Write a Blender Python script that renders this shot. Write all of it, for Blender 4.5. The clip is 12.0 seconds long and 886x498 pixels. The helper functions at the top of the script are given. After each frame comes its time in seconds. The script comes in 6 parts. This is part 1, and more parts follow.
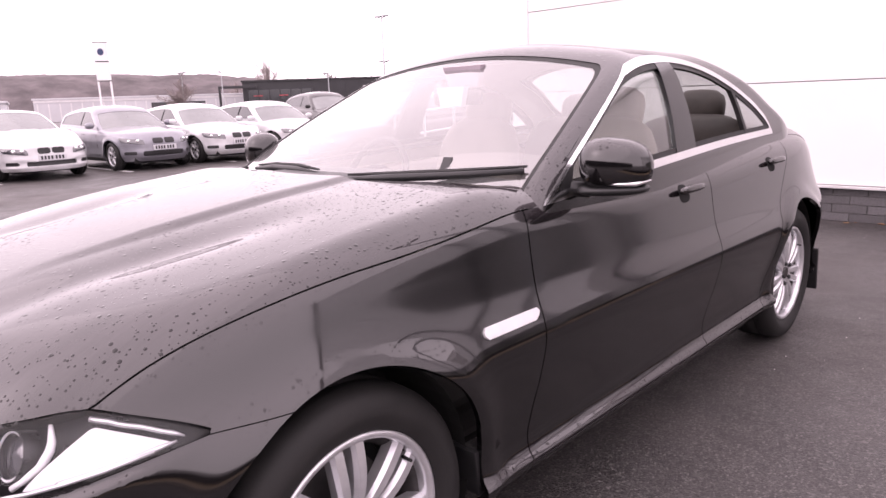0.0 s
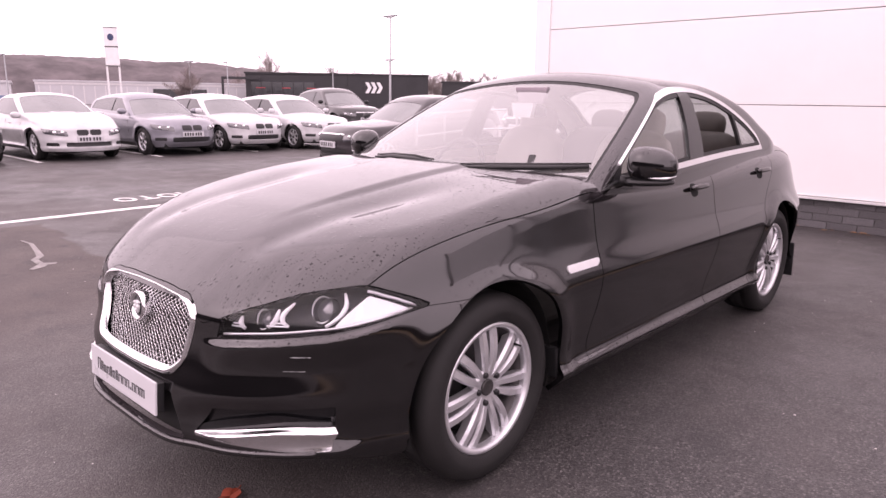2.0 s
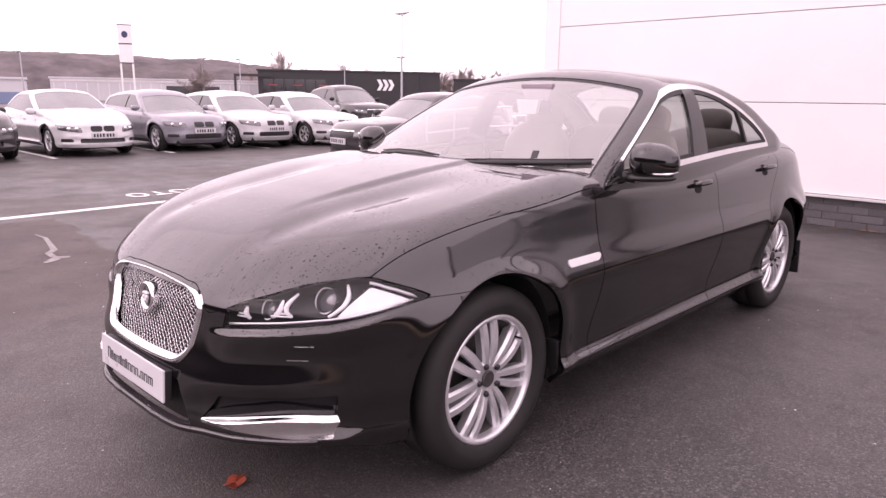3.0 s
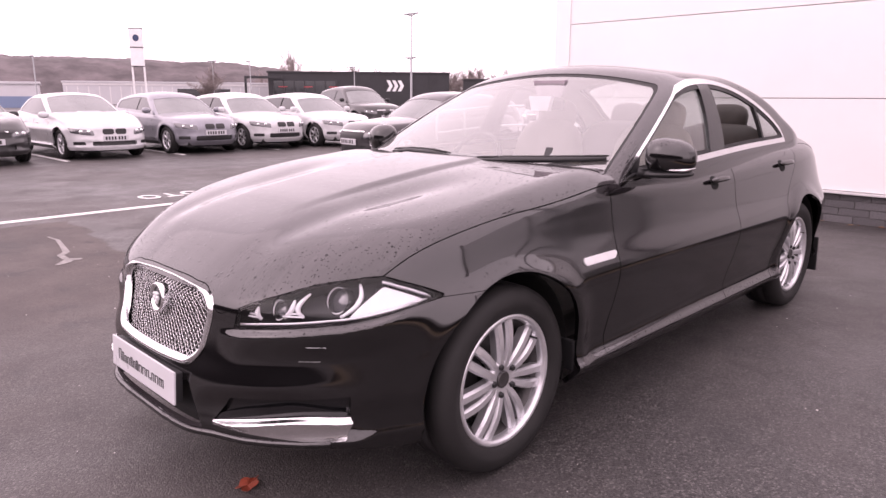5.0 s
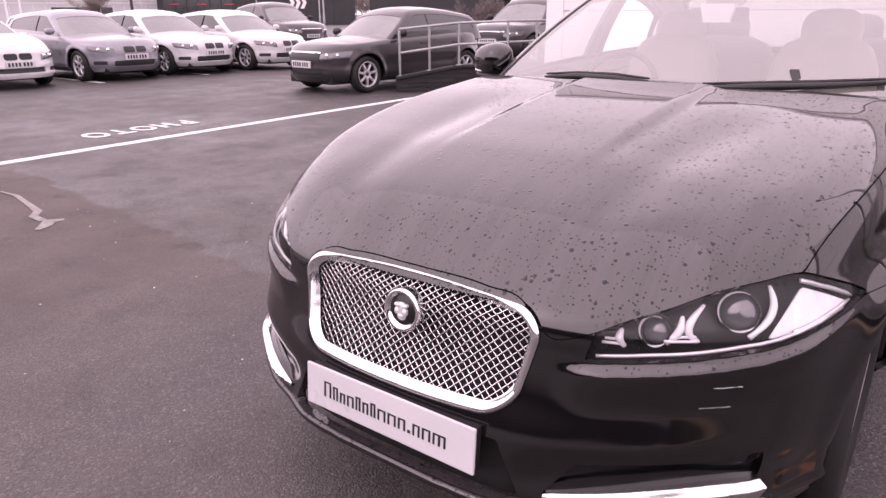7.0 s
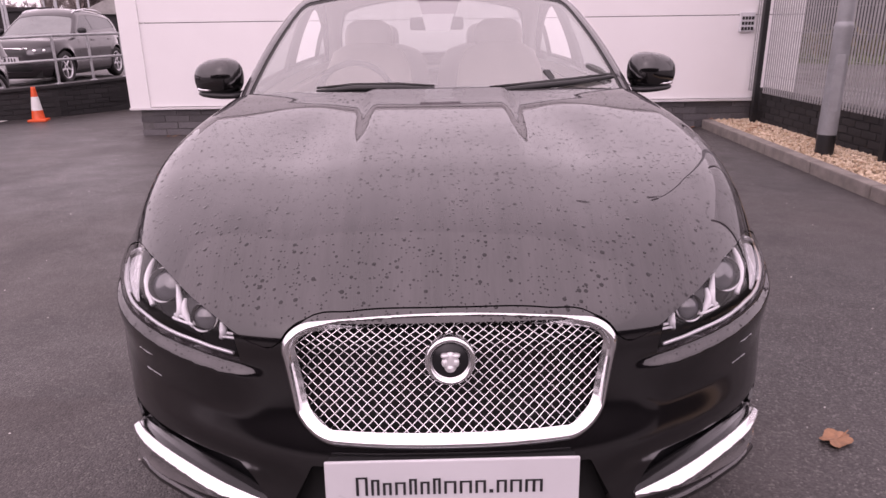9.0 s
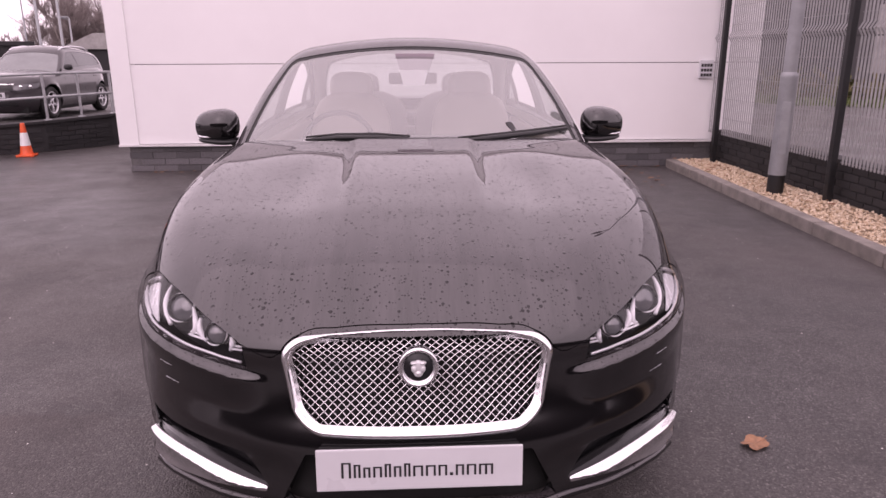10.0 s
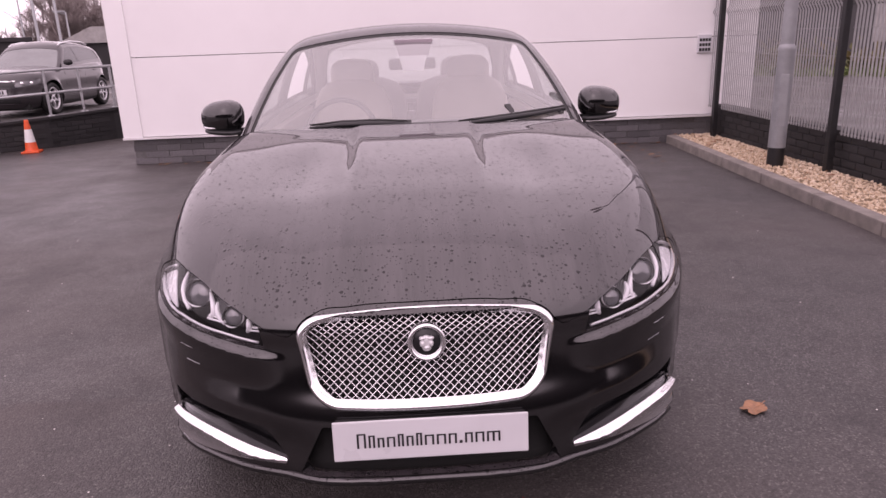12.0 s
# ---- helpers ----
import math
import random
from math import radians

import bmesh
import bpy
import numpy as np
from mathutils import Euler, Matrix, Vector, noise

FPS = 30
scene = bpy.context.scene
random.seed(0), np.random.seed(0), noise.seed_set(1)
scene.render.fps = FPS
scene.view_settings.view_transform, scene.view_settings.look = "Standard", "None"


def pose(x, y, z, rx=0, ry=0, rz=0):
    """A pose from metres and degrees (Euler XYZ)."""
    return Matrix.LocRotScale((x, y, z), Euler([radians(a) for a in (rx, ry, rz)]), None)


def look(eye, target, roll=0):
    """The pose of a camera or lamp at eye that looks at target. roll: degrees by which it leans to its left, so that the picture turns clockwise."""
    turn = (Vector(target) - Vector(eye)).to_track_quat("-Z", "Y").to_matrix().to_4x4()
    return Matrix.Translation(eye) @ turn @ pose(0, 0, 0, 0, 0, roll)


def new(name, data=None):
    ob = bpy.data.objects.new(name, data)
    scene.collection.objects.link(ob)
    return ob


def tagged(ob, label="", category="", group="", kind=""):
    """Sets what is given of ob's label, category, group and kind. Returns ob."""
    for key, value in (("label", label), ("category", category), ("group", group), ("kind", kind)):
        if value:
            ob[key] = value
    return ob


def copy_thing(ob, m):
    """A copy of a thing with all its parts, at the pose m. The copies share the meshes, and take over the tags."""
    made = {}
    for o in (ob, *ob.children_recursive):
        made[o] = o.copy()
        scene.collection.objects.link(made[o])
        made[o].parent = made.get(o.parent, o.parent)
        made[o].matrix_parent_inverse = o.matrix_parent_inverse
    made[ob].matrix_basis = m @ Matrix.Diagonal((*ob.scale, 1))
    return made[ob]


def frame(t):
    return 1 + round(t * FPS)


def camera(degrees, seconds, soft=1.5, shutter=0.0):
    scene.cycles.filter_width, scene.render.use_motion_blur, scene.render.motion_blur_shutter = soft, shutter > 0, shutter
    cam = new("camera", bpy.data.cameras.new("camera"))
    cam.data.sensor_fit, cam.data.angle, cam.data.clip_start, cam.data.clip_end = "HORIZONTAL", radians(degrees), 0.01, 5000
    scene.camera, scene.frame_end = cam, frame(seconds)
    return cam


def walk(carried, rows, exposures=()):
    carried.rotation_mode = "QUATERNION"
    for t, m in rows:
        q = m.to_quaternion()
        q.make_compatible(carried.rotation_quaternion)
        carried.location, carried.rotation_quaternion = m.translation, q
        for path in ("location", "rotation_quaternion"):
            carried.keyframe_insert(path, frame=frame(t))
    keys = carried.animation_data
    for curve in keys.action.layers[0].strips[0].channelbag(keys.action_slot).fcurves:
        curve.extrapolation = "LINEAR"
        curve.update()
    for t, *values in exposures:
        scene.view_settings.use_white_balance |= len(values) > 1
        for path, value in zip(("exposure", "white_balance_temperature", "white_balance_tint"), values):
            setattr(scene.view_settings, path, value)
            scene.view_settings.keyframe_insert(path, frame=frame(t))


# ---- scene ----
cam = camera(65.6, 12.0)
PATH = [
    (0, (1.972, -0.843, 1.300), (0.622, 0.569, 0.874), -2.1),
    (0.5, (2.089, -1.332, 1.343), (0.750, 0.085, 0.895), -1.0),
    (1, (2.159, -1.595, 1.345), (0.805, -0.201, 0.874), -0.6),
    (1.5, (2.280, -1.747, 1.351), (0.883, -0.396, 0.879), 0.0),
    (2, (2.315, -1.809, 1.360), (0.983, -0.378, 0.934), 0.7),
    (2.5, (2.345, -1.815, 1.353), (0.995, -0.401, 0.929), 0.6),
    (3, (2.369, -1.819, 1.355), (1.016, -0.412, 0.922), 0.8),
    (3.5, (2.370, -1.819, 1.354), (0.996, -0.430, 0.927), 0.7),
    (5.3, (2.331, -1.796, 1.339), (0.959, -0.407, 0.905), 0.1),
    (5.5, (2.315, -1.828, 1.348), (0.979, -0.406, 0.908), -0.4),
    (6, (1.953, -1.969, 1.318), (0.602, -0.576, 0.830), -1.4),
    (6.5, (1.460, -2.019, 1.286), (0.159, -0.600, 0.740), -2.3),
    (7, (0.962, -1.984, 1.307), (-0.174, -0.470, 0.660), -0.2),
    (7.2, (0.679, -1.968, 1.356), (-0.228, -0.337, 0.638), 0.3),
    (8.8, (-0.024, -2.067, 1.276), (-0.006, -0.155, 0.689), -1.1),
    (9, (-0.033, -2.121, 1.310), (-0.001, -0.222, 0.682), -0.8),
    (9.5, (-0.015, -2.288, 1.358), (0.019, -0.362, 0.823), -0.9),
    (10, (-0.013, -2.458, 1.407), (0.079, -0.533, 0.871), -0.2),
    (10.5, (-0.018, -2.546, 1.420), (0.060, -0.622, 0.880), -0.3),
    (11, (-0.013, -2.541, 1.418), (0.056, -0.639, 0.805), -1.3),
    (11.5, (-0.014, -2.544, 1.418), (0.054, -0.634, 0.828), -1.3),
    (12, (-0.015, -2.542, 1.421), (0.062, -0.630, 0.839), -2.1),
]
EXPOSURES = [(0.0, 0.72, 6850, 38), (0.5, 0.61, 6900, 39), (1.2, 0.50, 6950, 41), (1.8, 0.48, 6950, 43), (3.5, 0.50, 6950, 43), (5.3, 0.52, 6950, 43), (6.0, 0.58, 6950, 44), (6.5, 0.5, 6950, 44), (7.2, 0.41, 6900, 45), (8.8, 0.13, 6880, 46), (12.0, 0.04, 6880, 46)]
walk(cam, [(t, look(eye, target, roll)) for t, eye, target, roll in PATH], EXPOSURES)

# ---------------------------------------------------------------- sky and light: a bright, even overcast
world = bpy.data.worlds.new("overcast_sky")
scene.world = world
world.use_nodes = True
wn = world.node_tree
wn.nodes.clear()
sky = wn.nodes.new("ShaderNodeTexSky")
sky.sky_type = "NISHITA"
sky.sun_disc = False
sky.sun_elevation, sky.sun_rotation = radians(38), radians(200)
sky.dust_density, sky.air_density = 5.0, 1.0
pale = wn.nodes.new("ShaderNodeHueSaturation")
pale.inputs["Saturation"].default_value = 0.12
veil = wn.nodes.new("ShaderNodeMix")
veil.data_type = "RGBA"
veil.inputs["Factor"].default_value = 0.85
veil.inputs["B"].default_value = (10.0, 10.0, 10.1, 1)
back = wn.nodes.new("ShaderNodeBackground")
back.inputs["Strength"].default_value = 0.15
wout = wn.nodes.new("ShaderNodeOutputWorld")
wn.links.new(sky.outputs["Color"], pale.inputs["Color"])
wn.links.new(pale.outputs["Color"], veil.inputs["A"])
wn.links.new(veil.outputs["Result"], back.inputs["Color"])
wn.links.new(back.outputs["Background"], wout.inputs["Surface"])
sun = new("sun", bpy.data.lights.new("sun", "SUN"))
sun.data.energy, sun.data.angle, sun.data.color = 0.5, radians(110), (1.0, 0.97, 0.94)
sun.matrix_basis = look((0, 0, 0), (0.35, 0.75, -0.9))

# ---------------------------------------------------------------- materials
class Nodes:
    """A small wrapper for one material's nodes."""

    def __init__(self, name):
        self.mat = bpy.data.materials.new(name)
        self.mat.use_nodes = True
        self.t = self.mat.node_tree
        self.t.nodes.clear()
        self.out = self.t.nodes.new("ShaderNodeOutputMaterial")
        self.b = self.t.nodes.new("ShaderNodeBsdfPrincipled")
        self.t.links.new(self.b.outputs[0], self.out.inputs[0])
        self.co = self.t.nodes.new("ShaderNodeTexCoord").outputs["Object"]

    def node(self, kind, **values):
        n = self.t.nodes.new(kind)
        for k, v in values.items():
            n.inputs[k.replace("_", " ")].default_value = v
        return n

    def link(self, a, b):
        self.t.links.new(a, b)

    def noise(self, scale, detail=4.0, rough=0.6, at=None):
        n = self.node("ShaderNodeTexNoise", Scale=scale, Detail=detail, Roughness=rough)
        self.link(at or self.co, n.inputs["Vector"])
        return n.outputs["Fac"]

    def ramp(self, fac, *stops):
        r = self.t.nodes.new("ShaderNodeValToRGB")
        while len(r.color_ramp.elements) < len(stops):
            r.color_ramp.elements.new(0.5)
        for e, (p, c) in zip(r.color_ramp.elements, stops):
            e.position = p
            e.color = (c, c, c, 1) if isinstance(c, (int, float)) else (*c, 1)
        self.link(fac, r.inputs["Fac"])
        return r.outputs["Color"]

    def mix(self, fac, a, b, mode="MIX"):
        m = self.t.nodes.new("ShaderNodeMix")
        m.data_type, m.blend_type = "RGBA", mode
        for k, v in (("Factor", fac), ("A", a), ("B", b)):
            if isinstance(v, (int, float)):
                m.inputs[k].default_value = v if k == "Factor" else (v, v, v, 1)
            elif isinstance(v, tuple):
                m.inputs[k].default_value = (*v, 1)
            else:
                self.link(v, m.inputs[k])
        return m.outputs["Result"]

    def math(self, op, a, b=0.0):
        m = self.t.nodes.new("ShaderNodeMath")
        m.operation = op
        for i, v in ((0, a), (1, b)):
            if isinstance(v, (int, float)):
                m.inputs[i].default_value = v
            else:
                self.link(v, m.inputs[i])
        return m.outputs[0]

    def mask(self, v, a, b):
        """0 at a, 1 at b."""
        r = self.node("ShaderNodeMapRange", From_Min=a, From_Max=b)
        self.link(v, r.inputs["Value"])
        return r.outputs["Result"]

    def bump(self, height, strength=0.3, distance=0.005):
        n = self.node("ShaderNodeBump", Strength=strength, Distance=distance)
        self.link(height, n.inputs["Height"])
        self.link(n.outputs[0], self.b.inputs["Normal"])

    def set(self, **values):
        for k, v in values.items():
            k = k.replace("_", " ")
            if isinstance(v, (int, float)):
                self.b.inputs[k].default_value = v
            elif isinstance(v, tuple):
                self.b.inputs[k].default_value = (*v, 1)
            else:
                self.link(v, self.b.inputs[k])
        return self.mat


def plain(name, colour, rough=0.5, metal=0.0, vary=0.25, scale=9.0, bump=0.1, fine=120.0, **more):
    """A surface with mottling at two scales and a fine relief."""
    n = Nodes(name)
    big = n.noise(scale)
    small = n.noise(fine, 3)
    dark = tuple(c * (1 - vary) for c in colour)
    lite = tuple(min(c * (1 + vary * 0.6), 1) for c in colour)
    col = n.mix(n.ramp(big, (0.3, 0.0), (0.7, 1.0)), dark, lite)
    col = n.mix(n.math("MULTIPLY", small, 0.3), col, tuple(c * (1 - vary) for c in colour))
    r = n.math("ADD", n.math("MULTIPLY", big, 0.25), rough - 0.12)
    n.bump(small, bump, 0.002)
    return n.set(Base_Color=col, Roughness=r, Metallic=metal, **more)


def paint_material(name, colour, flake=0.0, drops=False, rough=0.32, spec=0.5, ior=1.5):
    """Car paint under a clear coat, with road film, and on what faces up rain beads and a paler colour for the sky's
    sheen.
    """
    n = Nodes(name)
    film = n.noise(3.0, 5, 0.65)
    col = n.mix(n.ramp(film, (0.35, 0.0), (0.75, 1.0)), colour, tuple(c * 1.25 + 0.001 for c in colour))
    grit = n.noise(60, 3)
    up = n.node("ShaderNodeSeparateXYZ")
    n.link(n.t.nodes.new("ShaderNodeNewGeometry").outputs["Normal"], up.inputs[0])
    if drops:
        # dried runs of rain along the panels; tops coloured paler for the sky's sheen
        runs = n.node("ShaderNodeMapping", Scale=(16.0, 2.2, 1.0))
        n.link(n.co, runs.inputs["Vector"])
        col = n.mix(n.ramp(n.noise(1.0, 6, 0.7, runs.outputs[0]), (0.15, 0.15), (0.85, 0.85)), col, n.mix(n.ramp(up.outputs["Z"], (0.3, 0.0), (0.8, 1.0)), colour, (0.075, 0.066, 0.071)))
    n.set(Base_Color=col, Metallic=flake, Roughness=n.math("ADD", n.math("MULTIPLY", grit, 0.2), rough), Coat_Weight=1.0, Coat_IOR=ior, Specular_IOR_Level=spec)
    haze = n.math("MULTIPLY", n.ramp(film, (0.3, 0.2), (0.8, 1.0)), 0.055)
    # the flanks carry a finer, duller spray film than the tops
    n.set(Coat_Roughness=n.math("ADD", haze, n.math("MULTIPLY", n.ramp(up.outputs["Z"], (0.25, 1.0), (0.6, 0.0)), 0.08)))
    if drops:
        lie = n.ramp(up.outputs["Z"], (0.42, 0.0), (0.65, 1.0))
        heights = wet = None
        for scale, cover, high in ((62.0, 0.30, 0.0022), (120.0, 0.45, 0.0012)):
            v = n.node("ShaderNodeTexVoronoi", Scale=scale)
            n.link(n.co, v.inputs["Vector"])
            chosen = n.node("ShaderNodeSeparateColor")
            n.link(v.outputs["Color"], chosen.inputs[0])
            few = n.math("LESS_THAN", chosen.outputs[0], cover)
            size = n.math("ADD", n.math("MULTIPLY", chosen.outputs[1], 0.22), 0.14)
            bead = n.math("SUBTRACT", 1.0, n.math("DIVIDE", v.outputs["Distance"], size))
            bead = n.math("POWER", n.math("MAXIMUM", bead, 0.0), 0.5)
            h = n.math("MULTIPLY", n.math("MULTIPLY", bead, few), high)
            on = n.math("MULTIPLY", n.mask(bead, 0.05, 0.3), few)
            wet = on if wet is None else n.math("MAXIMUM", wet, on)
            heights = h if heights is None else n.math("ADD", heights, h)
        heights = n.math("MULTIPLY", heights, lie)
        # water mirrors less than the coat does, and darkens the film under it
        wet = n.math("MULTIPLY", wet, lie)
        n.link(n.math("SUBTRACT", ior, n.math("MULTIPLY", wet, ior - 1.45)), n.b.inputs["Coat IOR"])
        n.link(n.mix(n.math("MULTIPLY", wet, 0.7), col, colour), n.b.inputs["Base Color"])
        bp = n.node("ShaderNodeBump", Strength=0.9, Distance=1.0)
        n.link(heights, bp.inputs["Height"])
        n.link(bp.outputs[0], n.b.inputs["Coat Normal"])
        n.link(bp.outputs[0], n.b.inputs["Normal"])
    return n.mat


def asphalt_material():
    """Wet black asphalt: pale stones in the binder, damp and dry patches, brown stains."""
    n = Nodes("wet_asphalt")
    stones = n.node("ShaderNodeTexVoronoi", Scale=150.0)
    n.link(n.co, stones.inputs["Vector"])
    pick = n.node("ShaderNodeSeparateColor")
    n.link(stones.outputs["Color"], pick.inputs[0])
    grain = n.noise(420, 3)
    broad = n.noise(0.35, 6, 0.62)
    mid = n.noise(1.7, 6, 0.68)
    col = n.mix(n.ramp(pick.outputs[0], (0.2, 0.0), (0.9, 1.0)), (0.020, 0.018, 0.018), (0.070, 0.065, 0.064))
    col = n.mix(n.ramp(pick.outputs[1], (0.86, 0.0), (0.95, 0.6)), col, (0.20, 0.19, 0.18))
    col = n.mix(n.ramp(broad, (0.42, 0.0), (0.62, 0.45)), col, (0.088, 0.074, 0.070))
    col = n.mix(n.ramp(mid, (0.52, 0.0), (0.70, 0.5)), col, (0.028, 0.026, 0.027))
    # an old reddish patch with a ragged edge
    spot = n.node("ShaderNodeSeparateXYZ")
    n.link(n.co, spot.inputs[0])
    rag = n.math("ADD", n.math("MULTIPLY", n.noise(2.6, 5), 0.35), -0.175)
    px = n.math("ADD", spot.outputs["X"], rag)
    py = n.math("ADD", n.math("ADD", spot.outputs["Y"], rag), n.math("MULTIPLY", px, 0.10))
    inside = n.math("MULTIPLY", n.mask(py, 0.03, -0.02), n.mask(px, -5.85, -5.75))
    inside = n.math("MULTIPLY", inside, n.math("MULTIPLY", n.mask(px, -0.6, -2.6), n.mask(py, -5.5, -2.5)))
    blotch = n.noise(1.1, 5, 0.6)
    worn = n.mix(n.ramp(blotch, (0.40, 0.0), (0.62, 1.0)), (0.062, 0.046, 0.043), (0.115, 0.090, 0.082))
    worn = n.mix(n.ramp(n.noise(2.4, 5, 0.7), (0.56, 0.0), (0.63, 0.75)), worn, (0.030, 0.026, 0.026))
    worn = n.mix(n.ramp(pick.outputs[0], (0.3, 0.5), (0.9, 0.0)), worn, (0.04, 0.034, 0.033))
    col = n.mix(n.math("MULTIPLY", inside, 0.85), col, worn)
    damp = n.math("ADD", n.math("MULTIPLY", broad, 0.6), n.math("MULTIPLY", mid, 0.4))
    rough = n.math("ADD", n.ramp(damp, (0.38, 0.26), (0.60, 0.62)), n.math("MULTIPLY", grain, 0.12))
    rough = n.mix(n.math("MULTIPLY", inside, 0.8), rough, 0.80)
    relief = n.math("ADD", n.math("MULTIPLY", stones.outputs["Distance"], -0.7), n.math("MULTIPLY", grain, 0.35))
    n.bump(relief, 0.8, 0.004)
    return n.set(Base_Color=col, Roughness=rough, Specular_IOR_Level=0.55)


def glass_material(name, tint=(0.86, 0.9, 0.89), rough=0.0, film=0.0, ior=1.62):
    """Thin glazing: a clear sheet that mirrors at its surface, with a little grime and a pale veil for hazy sky
    reflection.
    """
    n = Nodes(name)
    n.t.nodes.remove(n.b)
    clear = n.node("ShaderNodeBsdfTransparent", Color=(*tint, 1))
    gloss = n.node("ShaderNodeBsdfGlossy", Color=(1, 1, 1, 1), Roughness=rough + 0.01)
    # pale diffuse layer: a little grime, plus the sky's haze put in as colour
    grime_and_haze = n.node("ShaderNodeBsdfDiffuse", Color=(0.55, 0.54, 0.53, 1))
    fr = n.t.nodes.new("ShaderNodeLayerWeight")
    fr.inputs["Blend"].default_value = 0.5
    base = ((ior - 1) / (ior + 1)) ** 2
    mirror = n.math("ADD", n.math("MULTIPLY", n.math("POWER", fr.outputs["Facing"], 5.0), 1 - base), base)
    m1 = n.t.nodes.new("ShaderNodeMixShader")
    m2 = n.t.nodes.new("ShaderNodeMixShader")
    n.link(n.math("MULTIPLY", n.ramp(n.noise(7, 5), (0.3, 0.6), (0.7, 1.0)), film), m1.inputs[0])
    n.link(clear.outputs[0], m1.inputs[1])
    n.link(grime_and_haze.outputs[0], m1.inputs[2])
    n.link(mirror, m2.inputs[0])
    n.link(m1.outputs[0], m2.inputs[1])
    n.link(gloss.outputs[0], m2.inputs[2])
    n.link(m2.outputs[0], n.out.inputs[0])
    return n.mat


def brick_material(name, colour, vary=0.3):
    n = Nodes(name)
    rnd = n.t.nodes.new("ShaderNodeObjectInfo").outputs["Random"]
    col = n.mix(rnd, tuple(c * (1 - vary) for c in colour), tuple(c * (1 + vary) for c in colour))
    sp = n.noise(45, 5, 0.7)
    col = n.mix(n.ramp(sp, (0.45, 0.0), (0.75, 0.6)), col, tuple(c * 0.45 for c in colour))
    n.bump(n.noise(160, 4), 0.5, 0.004)
    return n.set(Base_Color=col, Roughness=0.78)


def leaf_material(name, a, b):
    n = Nodes(name)
    rnd = n.t.nodes.new("ShaderNodeNewGeometry").outputs["Random Per Island"]
    return n.set(Base_Color=n.mix(rnd, a, b), Roughness=0.75)


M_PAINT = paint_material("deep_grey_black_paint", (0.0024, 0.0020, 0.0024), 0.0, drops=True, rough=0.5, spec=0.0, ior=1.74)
M_CHROME = plain("chrome", (0.82, 0.82, 0.83), 0.17, 1.0, 0.06, 14, 0.02)
M_ALLOY = plain("silver_alloy", (0.70, 0.70, 0.72), 0.33, 0.72, 0.10, 20, 0.03)
M_ALLOY_DARK = plain("dark_alloy", (0.09, 0.085, 0.085), 0.5, 0.7, 0.3, 20, 0.05)
M_TYRE = plain("tyre_rubber", (0.012, 0.011, 0.011), 0.72, 0.0, 0.5, 14, 0.25, 200)
M_BLACK = plain("black_plastic", (0.014, 0.014, 0.015), 0.45, 0.0, 0.3, 20, 0.1)
M_GLOSS_BLACK = plain("gloss_black", (0.008, 0.008, 0.009), 0.16, 0.0, 0.2, 12, 0.0)
M_RUBBER = plain("rubber_seal", (0.012, 0.012, 0.012), 0.6, 0.0, 0.2, 20, 0.05)
M_VOID = plain("dark_underbody_and_shade", (0.006, 0.006, 0.006), 0.85, 0.0, 0.3, 8, 0.1)
M_GLASS = glass_material("clear_glass", (0.80, 0.83, 0.83), film=0.15, ior=2.75)
M_SIDE_GLASS = glass_material("tinted_side_glass", (0.66, 0.71, 0.69), film=0.16, ior=1.9)
M_LAMP_GLASS = glass_material("lamp_cover", (0.95, 0.95, 0.96), film=0.01, ior=1.35)
M_LENS = plain("lamp_lens", (0.07, 0.07, 0.078), 0.13, 0.0, 0.1, 30, 0.0, IOR=2.1)
M_REFLECTOR = plain("bright_reflector", (0.88, 0.88, 0.9), 0.2, 0.9, 0.08, 30, 0.02)
M_BLADE = plain("white_reflector_plastic", (0.78, 0.78, 0.80), 0.25, 0.0, 0.06, 30, 0.02)
M_WORN = plain("thin_worn_paint", (0.24, 0.225, 0.215), 0.6, 0.0, 0.45, 16, 0.35, 90)
M_SATIN = plain("satin_bright_metal", (0.74, 0.74, 0.75), 0.42, 0.5, 0.05, 30, 0.02)
M_LAMP_DARK = plain("lamp_housing", (0.016, 0.016, 0.018), 0.3, 0.2, 0.3, 30, 0.02)
M_PLATE = plain("white_plate", (0.62, 0.62, 0.64), 0.32, 0.0, 0.05, 6, 0.02)
M_INK = plain("dark_lettering", (0.02, 0.02, 0.022), 0.4, 0.0, 0.2, 30, 0.0)
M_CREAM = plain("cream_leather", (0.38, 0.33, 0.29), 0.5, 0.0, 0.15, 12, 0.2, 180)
M_REAR_SEAT = plain("grey_brown_rear_seat", (0.075, 0.06, 0.055), 0.5, 0.0, 0.2, 12, 0.2, 180)
M_MAUVE = plain("mauve_grey_plastic", (0.34, 0.29, 0.32), 0.5, 0.0, 0.15, 14, 0.1)
M_DASH = plain("dark_dashboard", (0.035, 0.033, 0.033), 0.6, 0.0, 0.2, 12, 0.2, 160)
M_LINER = plain("pale_headlining", (0.5, 0.48, 0.45), 0.9, 0.0, 0.1, 10, 0.15)
M_ASPHALT = asphalt_material()
M_WHITE_PAINT = plain("worn_road_paint", (0.78, 0.77, 0.76), 0.6, 0.0, 0.35, 8, 0.35, 90)
M_CLAD = plain("white_wall_cladding", (0.80, 0.79, 0.79), 0.42, 0.0, 0.045, 0.8, 0.02)
M_TRIM = plain("pale_metal_trim", (0.68, 0.67, 0.67), 0.4, 0.2, 0.08, 3, 0.02)
M_BRICK = brick_material("grey_engineering_brick", (0.105, 0.10, 0.105))
M_DARK_BRICK = brick_material("black_brick", (0.021, 0.020, 0.021))
